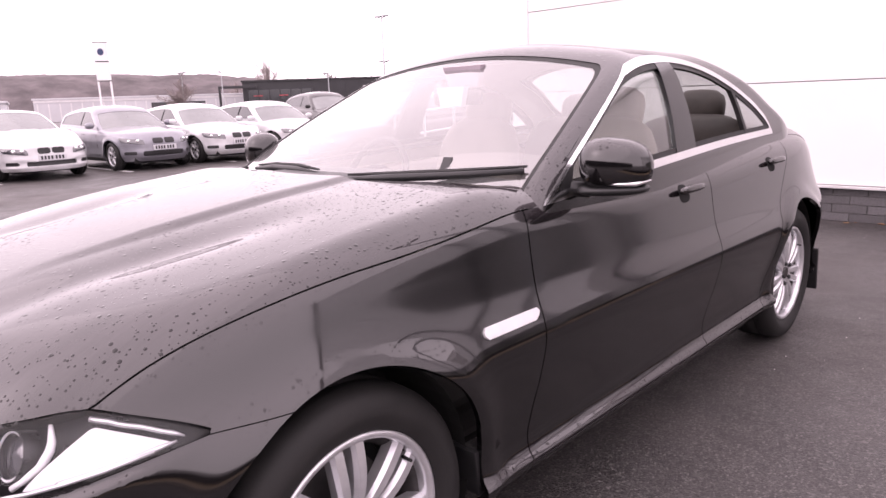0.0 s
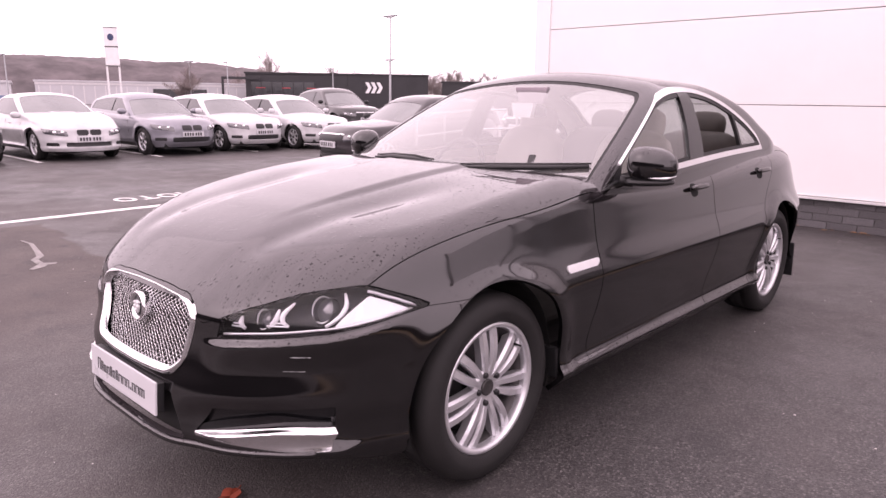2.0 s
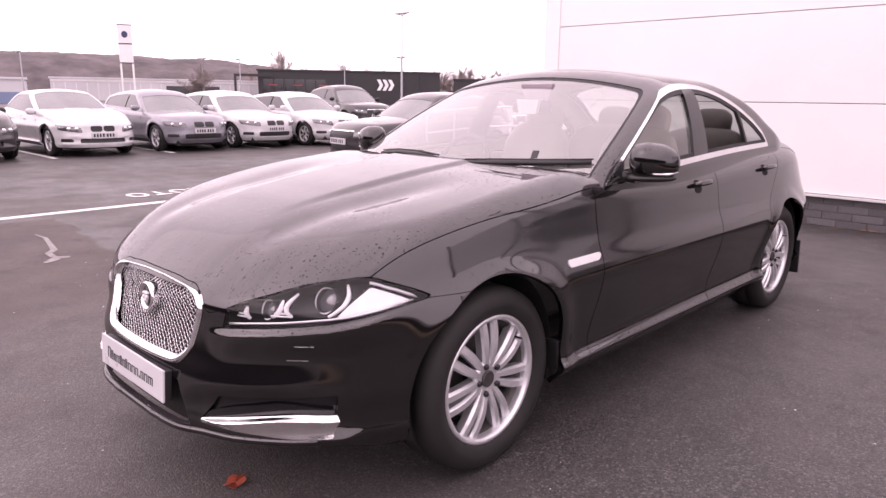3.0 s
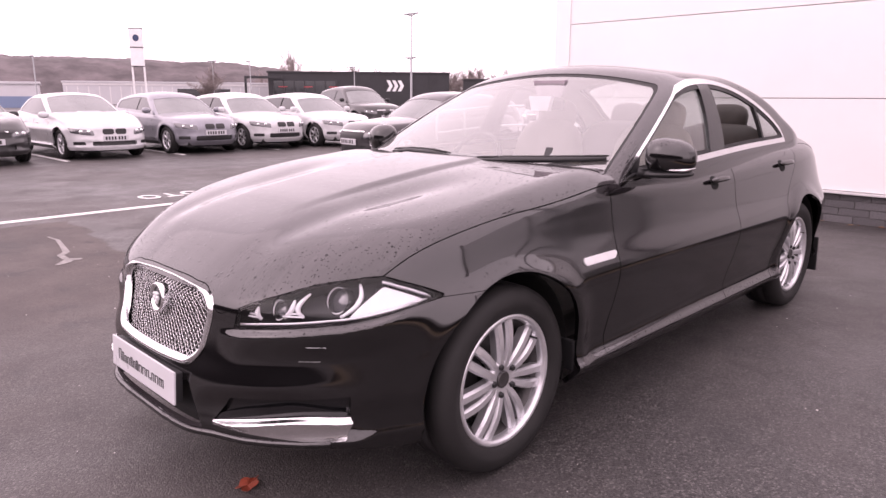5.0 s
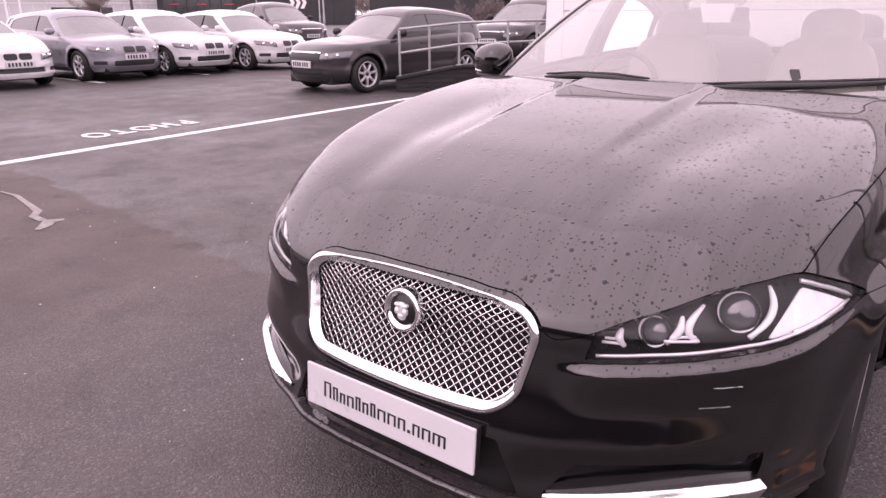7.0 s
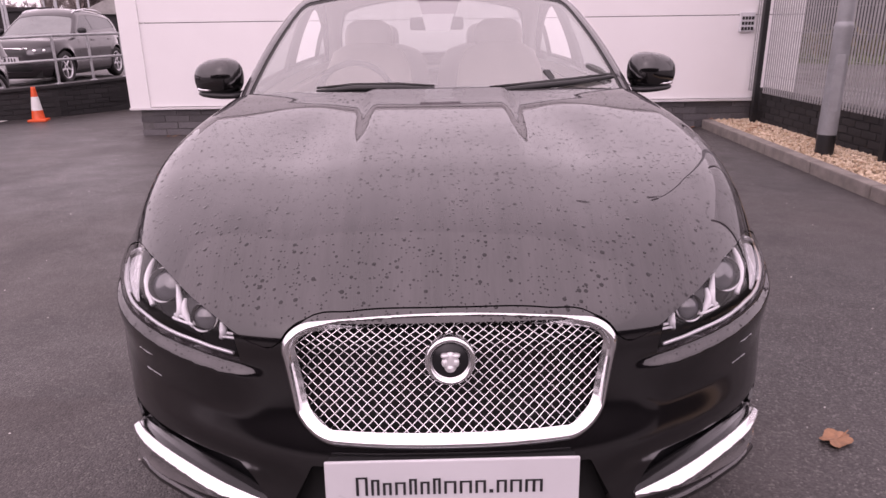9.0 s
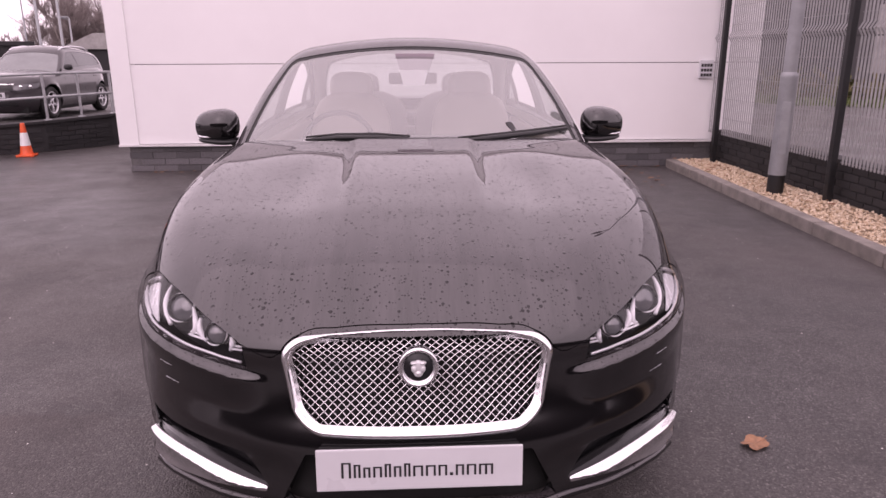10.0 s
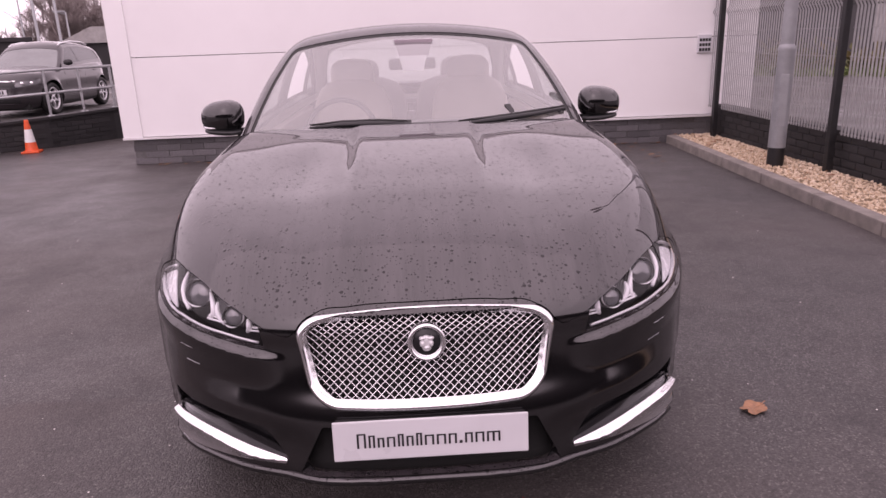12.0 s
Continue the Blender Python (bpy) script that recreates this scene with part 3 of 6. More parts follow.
# ---------------------------------------------------------------- car body shapes
class Curve:
    """A smooth curve through a few control points."""

    def __init__(self, *pts):
        self.x = np.array([p[0] for p in pts], float)
        self.y = np.array([p[1] for p in pts], float)
        d = np.diff(self.y) / np.diff(self.x)
        m = np.empty(len(self.x))
        m[0], m[-1] = d[0], d[-1]
        w = np.diff(self.x)
        m[1:-1] = (d[:-1] * w[1:] + d[1:] * w[:-1]) / (w[1:] + w[:-1])
        self.m = m

    def __call__(self, t):
        t = np.asarray(t, float)
        c = np.clip(t, self.x[0], self.x[-1])
        i = np.clip(np.searchsorted(self.x, c) - 1, 0, len(self.x) - 2)
        h = self.x[i + 1] - self.x[i]
        s = (c - self.x[i]) / h
        a, b = self.y[i], self.y[i + 1]
        v = (2 * s**3 - 3 * s**2 + 1) * a + (s**3 - 2 * s**2 + s) * h * self.m[i] + (3 * s**2 - 2 * s**3) * b + (s**3 - s**2) * h * self.m[i + 1]
        return v + (t - c) * np.where(t < self.x[0], self.m[0], self.m[-1])


def smax(a, b, k):
    h = np.maximum(k - np.abs(a - b), 0) / k
    return np.maximum(a, b) + h * h * k * 0.25


def step(a, b, t):
    s = np.clip((t - a) / (b - a), 0, 1)
    return s * s * (3 - 2 * s)


class CarShape:
    """A car's skin as two implicit solids, body and cabin, nose towards -y, front axle at y = 0."""

    def __init__(self, nose, tail, width, top, drop, cabin_width, screen, back, roof, axle, wheel, n_front=2.5, n_rear=3.0, y_front=0.25, y_rear=2.6, k=0.07, bulge=0.0, bow=0.2, arch=0.012, taper=0.1, extra=None):
        self.nose, self.tail, self.width, self.top, self.drop = nose, tail, width, top, drop
        self.cabin_width, self.screen, self.back, self.roof = cabin_width, screen, back, roof
        self.axle, self.wheel, self.n_front, self.n_rear = axle, wheel, n_front, n_rear
        self.y_front, self.y_rear, self.k, self.bulge = y_front, y_rear, k, bulge
        self.bow, self.arch, self.taper, self.extra = bow, arch, taper, extra

    def body(self, x, y, z):
        x = np.abs(x)
        w = self.width(z)
        for ya in (0, self.axle):
            r = np.hypot(y - ya, z - self.wheel)
            w = w + self.arch * np.exp(-(((r - self.wheel * 1.17) / 0.055) ** 2)) * step(0.2, 0.35, z)
        front = np.maximum(self.y_front - y, 0) / (self.y_front - self.nose(z))
        rear = np.maximum(y - self.y_rear, 0) / (self.tail(z) - self.y_rear)
        n, m = self.n_front, self.n_rear
        s = x / w
        g = np.where(y < self.y_rear, (s**n + front**n + 1e-9) ** (1 / n), (s**m + rear**m + 1e-9) ** (1 / m))
        a = (g - 1) * 0.9
        if self.extra:
            a = a - self.extra(x, y, z)
        u = x / 0.8
        h = self.top(y) - self.drop(y) * u**2.2
        if self.bulge:
            edge = 0.232 + 0.028 * (y + 0.27)
            fade = step(-0.55, 0.0, y) * (1 - step(0.7, 1.0, y))
            h = h + self.bulge * (1 - step(-0.028, 0.028, x - edge)) * fade
            # the fender crest outside the bonnet's hollow
            h = h - 0.010 * np.exp(-(((x - edge - 0.20) / 0.13) ** 2)) * fade * (1 - step(0.0, 0.4, y))
            # the valley that runs from the grille's corner to the screen
            h = h - 0.011 * np.exp(-(((x - 0.35 - 0.10 * (y + 0.75)) / 0.075) ** 2)) * step(-0.82, -0.55, y) * (1 - step(-0.2, 0.3, y))
        return smax(a, (z - h) * 0.95, self.k)

    def cabin(self, x, y, z):
        x = np.abs(x)
        u = x / 0.8
        w = self.cabin_width(z) * (1 - self.taper * step(1.3, self.y_rear + 1.1, y) - 0.22 * step(3.05, 3.9, y))
        a = (x - w) * 0.93
        f = (self.screen(z) + self.bow * u**2 - y) * 0.46
        b = (y - self.back(z) + 0.15 * u**2) * 0.42
        t = (z - self.roof(y) + 0.05 * (x / 0.55) ** 2) * 0.97
        return smax(smax(a, t, 0.085), smax(f, b, 0.02), 0.05)


def grad(fn, p, e=1e-3):
    g = np.empty_like(p)
    for i in range(3):
        d = np.zeros(3)
        d[i] = e
        q, r = p + d, p - d
        g[:, i] = (fn(q[:, 0], q[:, 1], q[:, 2]) - fn(r[:, 0], r[:, 1], r[:, 2])) / (2 * e)
    return g


def surface(fn, lo, hi, cell):
    """Mesh the zero level of fn in a box by surface nets, drawn onto the true surface afterwards."""
    n = [int(math.ceil((b - a) / cell)) + 1 for a, b in zip(lo, hi)]
    ax = [a + cell * np.arange(m) for a, m in zip(lo, n)]
    X, Y, Z = np.meshgrid(*ax, indexing="ij")
    val = fn(X, Y, Z)
    inside = val < 0
    total = np.zeros([m - 1 for m in n] + [3])
    count = np.zeros([m - 1 for m in n])
    quads = []
    for a in range(3):
        s0 = [slice(None)] * 3
        s1 = [slice(None)] * 3
        s0[a], s1[a] = slice(None, -1), slice(1, None)
        v0, v1 = val[tuple(s0)], val[tuple(s1)]
        idx = np.argwhere((v0 < 0) != (v1 < 0))
        b, c = [i for i in range(3) if i != a]
        ok = (idx[:, b] > 0) & (idx[:, b] < n[b] - 1) & (idx[:, c] > 0) & (idx[:, c] < n[c] - 1)
        i0 = idx[ok]
        w0, w1 = v0[tuple(i0.T)], v1[tuple(i0.T)]
        p = np.array(lo) + cell * i0.astype(float)
        p[:, a] += cell * w0 / (w0 - w1)
        ring = []
        for db, dc in ((-1, -1), (0, -1), (0, 0), (-1, 0)):
            q = i0.copy()
            q[:, b] += db
            q[:, c] += dc
            np.add.at(total, tuple(q.T), p)
            np.add.at(count, tuple(q.T), 1)
            ring.append(np.ravel_multi_index(tuple(q.T), count.shape))
        ring = np.array(ring).T
        flip = (w0 > 0) ^ (a == 1)
        ring[flip] = ring[flip][:, ::-1]
        quads.append(ring)
    quads = np.concatenate(quads)
    used, faces = np.unique(quads, return_inverse=True)
    faces = faces.reshape(quads.shape)
    v = (total.reshape(-1, 3)[used]) / count.reshape(-1)[used][:, None]
    for _ in range(5):
        g = grad(fn, v)
        v = v - (fn(v[:, 0], v[:, 1], v[:, 2]) / np.maximum((g * g).sum(1), 0.05))[:, None] * g
    return v, [tuple(f) for f in faces.tolist()]


def cut(sheet, fn):
    """Keep the part of a sheet (verts, faces) on which fn(x, y, z) > 0, with a clean edge."""
    v, faces = sheet
    d = fn(v[:, 0], v[:, 1], v[:, 2])
    d = np.where(np.abs(d) < 1e-5, 1e-5, d)
    verts, made, out = [tuple(p) for p in v.tolist()], {}, []
    for f in faces:
        s = [d[i] > 0 for i in f]
        if all(s):
            out.append(f)
        elif any(s):
            ring = []
            for i, j in zip(f, f[1:] + f[:1]):
                if d[i] > 0:
                    ring.append(i)
                if (d[i] > 0) != (d[j] > 0):
                    key = (i, j) if i < j else (j, i)
                    if key not in made:
                        t = d[i] / (d[i] - d[j])
                        made[key] = len(verts)
                        verts.append(tuple(v[i] + (v[j] - v[i]) * t))
                    ring.append(made[key])
            if len(ring) > 2:
                out.append(tuple(ring))
    keep = sorted({i for f in out for i in f})
    back = {o: k for k, o in enumerate(keep)}
    return np.array([verts[i] for i in keep]).reshape(-1, 3), [tuple(back[i] for i in f) for f in out]
# the big dark saloon
lamp_low = Curve((0.36, 0.632), (0.45, 0.638), (0.547, 0.650), (0.63, 0.660), (0.70, 0.669), (0.763, 0.678), (0.806, 0.691), (0.84, 0.708), (0.87, 0.726))


def nose_folds(x, y, z):
    """The ledge under the headlamps and the fold above the lower bumper."""
    below = lamp_low(x) - 0.004 - z
    ledge = 0.011 * step(0.0, 0.024, below) * (1 - step(0.014, 0.12, below)) * step(0.37, 0.50, x) * (1 - step(0.80, 0.88, x))
    fold = 0.014 * step(0.0, 0.08, 0.399 + 0.14 * x - z) * step(0.30, 0.40, x) * (1 - step(0.58, 0.78, x))
    fill = 0.010 * np.exp(-(((z - 0.42) / 0.085) ** 2)) * step(0.45, 0.68, x) * (1 - step(-0.36, -0.12, y))
    fill = fill - 0.018 * np.exp(-(((z - 0.292) / 0.036) ** 2)) * step(-0.62, -0.52, y) * (1 - step(-0.36, -0.12, y))
    return (ledge - fold) * (1 - step(-0.45, -0.2, y)) + fill


saloon = CarShape(
    nose=Curve((0.14, -0.84), (0.20, -0.90), (0.27, -0.931), (0.315, -0.938), (0.36, -0.929), (0.45, -0.914), (0.55, -0.878), (0.64, -0.857), (0.72, -0.848), (0.80, -0.797)),
    tail=Curve((0.15, 3.865), (0.3, 3.976), (0.55, 4.018), (0.8, 4.001), (1.05, 3.947)),
    width=Curve((0.15, 0.80), (0.235, 0.886), (0.27, 0.917), (0.30, 0.934), (0.330, 0.911), (0.365, 0.902), (0.43, 0.908), (0.55, 0.931), (0.67, 0.938), (0.78, 0.893), (0.88, 0.865), (0.96, 0.846), (1.05, 0.818)),
    top=Curve((-0.85, 0.776), (-0.78, 0.802), (-0.65, 0.872), (-0.4, 0.949), (-0.2, 0.979), (0, 1.005), (0.25, 1.035), (0.4, 1.049), (0.6, 1.064), (0.75, 1.055), (1.2, 1.044), (2.9, 1.074), (3.4, 1.084), (3.7, 1.086), (3.92, 1.047), (4.1, 0.972)),
    drop=Curve((-0.85, 0.052), (-0.5, 0.060), (-0.25, 0.036), (0, 0.022), (0.4, 0.015), (0.8, 0.015), (1.2, 0.025), (3.5, 0.046)),
    cabin_width=Curve((0.9, 0.845), (0.97, 0.838), (1.1, 0.808), (1.25, 0.759), (1.38, 0.698), (1.45, 0.659), (1.52, 0.60)),
    screen=Curve((0.9, 0.374), (1.0, 0.522), (1.2, 0.887), (1.4, 1.309), (1.45, 1.414)),
    back=Curve((0.95, 3.758), (1.05, 3.518), (1.2, 3.145), (1.35, 2.802), (1.42, 2.554)),
    roof=Curve((1.0, 1.441), (1.3, 1.508), (1.7, 1.519), (2.1, 1.514), (2.5, 1.498), (3.0, 1.410)),
    axle=2.909, wheel=0.347, n_front=2.88, y_front=0.26, arch=0.016, bulge=0.014, k=0.11, extra=nose_folds)


def islands(sheet):
    """The connected pieces of a sheet, the largest first."""
    v, faces = sheet
    root = list(range(len(v)))

    def find(i):
        while root[i] != i:
            root[i] = root[root[i]]
            i = root[i]
        return i

    for f in faces:
        for i in f[1:]:
            root[find(i)] = find(f[0])
    sets = {}
    for f in faces:
        sets.setdefault(find(f[0]), []).append(f)
    out = []
    for fs in sorted(sets.values(), key=len, reverse=True):
        keep = sorted({i for f in fs for i in f})
        back = {o: k for k, o in enumerate(keep)}
        out.append((v[keep], [tuple(back[i] for i in f) for f in fs]))
    return out


def skin(name, sheet, fn, material, parent, depth=0.012, side=0, offset=0.0, label=""):
    """A panel cut from a sheet: turned-in edges, and the true surface's normals. side 1 or -1: that half; 0: both halves joined."""
    v, faces = sheet
    g = grad(fn, v)
    nrm = g / np.maximum(np.linalg.norm(g, axis=1), 1e-6)[:, None]
    out = []
    for f in faces:
        a, b, c = v[f[0]], v[f[1]], v[f[2]]
        q = np.cross(b - a, c - a) + (np.cross(c - a, v[f[3]] - a) if len(f) > 3 else 0)
        out.append(f if q @ nrm[f[0]] > 0 else f[::-1])
    faces = out
    v = v + nrm * offset
    n0 = len(v)
    mid = (np.abs(v[:, 0]) < 2e-4) if side == 0 else np.zeros(n0, bool)
    v = v.copy()
    v[mid, 0] = 0
    if side == 0:
        twin = np.arange(n0)
        rest = np.flatnonzero(~mid)
        twin[rest] = n0 + np.arange(len(rest))
        flip = np.array((-1, 1, 1))
        v = np.concatenate((v, v[rest] * flip))
        nrm = np.concatenate((nrm, nrm[rest] * flip))
        faces = faces + [tuple(int(twin[i]) for i in f[::-1]) for f in faces]
    elif side < 0:
        v, nrm = v * np.array((-1, 1, 1)), nrm * np.array((-1, 1, 1))
        faces = [f[::-1] for f in faces]
    edges = {}
    for f in faces:
        for i, j in zip(f, f[1:] + f[:1]):
            edges[(i, j)] = 1
    rim = [(i, j) for i, j in edges if (j, i) not in edges]
    under, skirt = {}, []
    extra = []
    for i, j in rim:
        for k in (i, j):
            if k not in under:
                under[k] = len(v) + len(extra)
                extra.append(v[k] - nrm[k] * depth)
        skirt.append((j, i, under[i], under[j]))
    verts = np.concatenate((v, np.array(extra))) if extra else v
    me = bpy.data.meshes.new(name)
    me.from_pydata([tuple(p) for p in verts.tolist()], [], faces + skirt)
    me.materials.append(material)
    me.polygons.foreach_set("use_smooth", [True] * len(me.polygons))
    # the turned-in edge, shaded smoothly along the rim
    near, turn = {}, {}
    for k, (i, j) in enumerate(rim):
        nk = np.array(me.polygons[len(faces) + k].normal)
        for a, b in ((i, j), (j, i)):
            turn[a] = turn.get(a, 0) + nk
            near.setdefault(a, []).append(b)
    for _ in range(5):
        turn = {a: sum((turn[b] for b in near[a]), 2 * turn[a]) for a in turn}
        turn = {a: t / max(np.linalg.norm(t), 1e-9) for a, t in turn.items()}
    loops = []
    for k, poly in enumerate(me.polygons):
        if k < len(faces):
            loops.extend(tuple(nrm[i]) for i in poly.vertices)
        else:
            i, j = rim[k - len(faces)]
            loops.extend((tuple(turn[j]), tuple(turn[i]), tuple(turn[i]), tuple(turn[j])))
    me.normals_split_custom_set(loops)
    ob = new(name, me)
    ob.parent = parent
    return tagged(ob, label) if label else ob


def meet(fn, p, d, lo=0.0, hi=1.0):
    """Where a ray from p along d first enters a solid."""
    s = np.linspace(lo, hi, 400)
    q = np.array(p)[None] + s[:, None] * np.array(d)[None]
    val = fn(q[:, 0], q[:, 1], q[:, 2])
    i = int(np.argmax(val < 0))
    return Vector(q[i])


def front_point(shape, x, z, out=0.0):
    """A point on the nose at (x, z), and the outward normal there."""
    p = meet(shape.body, (x, -1.3, z), (0, 1, 0), 0, 1.4)
    n = Vector(grad(shape.body, np.array([p]))[0]).normalized()
    return p + n * out, n


def side_point(shape, y, z, out=0.0, fn=None):
    fn = fn or shape.body
    p = meet(fn, (1.2, y, z), (-1, 0, 0), 0, 1.2)
    n = Vector(grad(fn, np.array([p]))[0]).normalized()
    return p + n * out, n


def onto(p, n, up=Vector((0, 0, 1))):
    """A frame at p whose z axis is n and whose y axis leans to up."""
    n = n.normalized()
    x = up.cross(n).normalized()
    y = n.cross(x)
    return Matrix.Translation(p) @ Matrix((x, y, n)).transposed().to_4x4()


def wheel_parts(car, x, y, r, rim, spokes, detail=True, side=1, width=0.235, face=None):
    """A tyre and a spoked rim on one axle end. The outer face looks along +x (side 1) or -x."""
    m = pose(x, y, r, 0, 90 * side, 0)
    face = 0.0 if face is None else face
    w, s = width, rim
    wheel = tyre = part("wheel", lathed([(s - 0.012, -w + 0.03), (s + 0.03, -w + 0.006), (r - 0.05, -w - 0.006), (r - 0.018, -w + 0.006), (r - 0.004, -w + 0.03), (r, -w + 0.06),
                                (r, -w * 0.72), (r - 0.008, -w * 0.71), (r - 0.008, -w * 0.68), (r, -w * 0.67), (r, -w * 0.36), (r - 0.008, -w * 0.35), (r - 0.008, -w * 0.32), (r, -w * 0.31),
                                (r - 0.001, -0.045), (r - 0.007, -0.022), (r - 0.022, -0.004), (r - 0.055, 0.007), (s + 0.045, 0.005), (s + 0.022, -0.003), (s + 0.012, -0.012), (s, -0.03)], 64 if detail else 32, m), M_TYRE, car, "black rubber tyre", True)
    barrel = [(s + 0.008, -w + 0.03), (s - 0.03, -w + 0.05), (s - 0.035, -0.07), (s - 0.014, -0.046)]
    edge = [(s - 0.014, -0.046), (s - 0.011, -0.028), (s - 0.007, -0.014), (s + 0.004, -0.009), (s + 0.011, -0.014), (s + 0.011, -0.026)]
    # the barrel takes a darker alloy than the edge, for shade inside the rim
    part("rim_barrel", lathed(barrel, 64 if detail else 32, m), M_ALLOY_DARK, wheel, "inside of the rim, coloured dark for the shade there", True)
    part("rim", lathed(edge, 64 if detail else 32, m), M_ALLOY, wheel, "silver alloy rim", True)
    part("brake_disc", lathed([(0.05, -0.11), (s * 0.70, -0.11), (s * 0.70, -0.13), (0.05, -0.13)], 32, m), M_ALLOY_DARK, wheel, "rusty grey brake disc", False)
    # black disc put in for the shade deep behind the spokes
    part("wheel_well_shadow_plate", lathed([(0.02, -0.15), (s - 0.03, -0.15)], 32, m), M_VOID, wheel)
    for k in range(spokes):
        if detail:
            pair, twin = divmod(k, 2)
            a0 = 2 * math.pi * pair / (spokes // 2) + (0.235 if twin else -0.235) + math.pi
            a1 = 2 * math.pi * pair / (spokes // 2) + (0.128 if twin else -0.128) + math.pi
        else:
            a0 = a1 = 2 * math.pi * k / spokes
        bm = bmesh.new()
        rings = []
        for q in range(9):
            t = q / 8
            rad = 0.045 + (s - 0.05) * t
            ang = a0 + (a1 - a0) * t
            half = (0.0125 + 0.003 * math.sin(math.pi * min(t * 1.1, 1)) + 0.007 * t * t) if detail else 0.02
            top = -0.038 + 0.022 * math.sin(math.pi * (0.15 + 0.75 * t))
            c, d = Vector((math.cos(ang), math.sin(ang), 0)), Vector((-math.sin(ang), math.cos(ang), 0))
            pts = [(-half * 0.8, -0.045), (-half, -0.012), (-half * 0.62, 0.0), (half * 0.62, 0.0), (half, -0.012), (half * 0.8, -0.045)]
            rings.append([bm.verts.new(c * rad + d * u + Vector((0, 0, top + h))) for u, h in pts])
        for a, b in zip(rings, rings[1:]):
            for i in range(5):
                bm.faces.new((b[i], b[i + 1], a[i + 1], a[i]))
        bmesh.ops.transform(bm, matrix=m, verts=bm.verts)
        part("spoke", bm, M_ALLOY, wheel)
    part("hub", lathed([(0.075, -0.06), (0.078, -0.036), (0.066, -0.026), (0.045, -0.030), (0.032, -0.034)], 40, m, cap=True), M_ALLOY, wheel, "", True)
    part("hub_cap", lathed([(0.031, -0.034), (0.031, -0.027), (0.027, -0.024), (0.023, -0.026), (0.012, -0.0245), (0.002, -0.0235)], 32, m, cap=True), M_ALLOY_DARK, wheel, "dark round centre cap", True)
    if detail:
        for k in range(5):
            a = 2 * math.pi * (k + 0.5) / 5 + 0.35
            mm = m @ pose(0.056 * math.cos(a), 0.056 * math.sin(a), 0)
            part("wheel_nut", lathed([(0.0135, -0.036), (0.0125, -0.022), (0.0085, -0.016), (0.001, -0.015)], 6, mm), M_BLACK, wheel)
        mm = m @ pose((s - 0.03) * math.cos(2.2), (s - 0.03) * math.sin(2.2), 0)
        part("valve", lathed([(0.004, -0.04), (0.004, -0.008), (0.001, -0.006)], 10, mm), M_BLACK, wheel)
    return wheel

# ---------------------------------------------------------------- the big dark saloon, panel by panel
car = thing("car", "dark grey-black four-door saloon car beaded with rain on wet asphalt", "car")
B, C = saloon.body, saloon.cabin
WHEEL_R, AXLE = 0.347, 2.909

bonnet_edge = Curve((-0.60, 0.742), (-0.464, 0.763), (-0.38, 0.778), (-0.30, 0.793), (-0.16, 0.815), (0.11, 0.838), (0.47, 0.836), (0.67, 0.828), (0.9, 0.82))
lamp_top = Curve((0.0, 0.750), (0.20, 0.745), (0.30, 0.729), (0.345, 0.692), (0.37, 0.674), (0.41, 0.680), (0.455, 0.699), (0.497, 0.721), (0.567, 0.749), (0.634, 0.777), (0.70, 0.792), (0.763, 0.797), (0.80, 0.779), (0.843, 0.750), (0.87, 0.727))
sill_low = Curve((-1.0, 0.276), (-0.85, 0.276), (-0.68, 0.285), (-0.5, 0.245), (-0.3, 0.225), (0.3, 0.23), (2.5, 0.23), (3.3, 0.24), (4.1, 0.26))
glass_top = Curve((0.66, 0.93), (0.73, 0.983), (0.947, 1.12), (1.16, 1.241), (1.345, 1.332), (1.526, 1.389), (1.789, 1.423), (2.069, 1.413), (2.374, 1.344), (2.60, 1.262), (2.75, 1.19), (2.85, 1.12), (2.90, 1.05))
glass_low = Curve((0.66, 0.998), (1.53, 1.049), (2.08, 1.071), (2.95, 1.086))
blade_top = Curve((0.37, 0.330), (0.484, 0.354), (0.60, 0.375), (0.70, 0.388), (0.78, 0.380))
blade_low = Curve((0.37, 0.322), (0.479, 0.320), (0.587, 0.315), (0.715, 0.311), (0.78, 0.311))
face_top = Curve((0.377, 0.336), (0.413, 0.357), (0.479, 0.380), (0.567, 0.400), (0.663, 0.414), (0.76, 0.392))
vent_top = Curve((0.38, 0.402), (0.456, 0.418), (0.60, 0.435), (0.78, 0.447))


def f_bonnet(x, y, z):
    return np.minimum(np.minimum(bonnet_edge(y) - x, np.where(y < -0.25, z - lamp_top(x), z - 0.66)), 0.50 + 0.25 * (x / 0.75) ** 2 - y)


def f_lamp(x, y, z):
    return np.minimum(np.minimum(lamp_top(x) - z, z - lamp_low(x)), np.minimum((x - 0.443 - 0.22 * (z - 0.638)), -0.15 - y))


def rounded(x, z, zc, half_w, half_h, taper, r):
    """Signed distance to a rounded, tapering panel in front view."""
    w = half_w + taper * (z - zc)
    dx, dz = x - (w - r), np.abs(z - zc) - (half_h - r)
    return np.hypot(np.maximum(dx, 0), np.maximum(dz, 0)) + np.minimum(np.maximum(dx, dz), 0) - r


def f_grille(x, y, z):
    zc = 0.6085 - 0.022 * (x / 0.33) ** 2 * step(0.58, 0.78, z) + 0.014 * (x / 0.33) ** 2 * (1 - step(0.48, 0.63, z))
    return np.where(y < -0.5, rounded(x, z, zc, 0.337, 0.1345, 0.18, 0.075), 1.0)


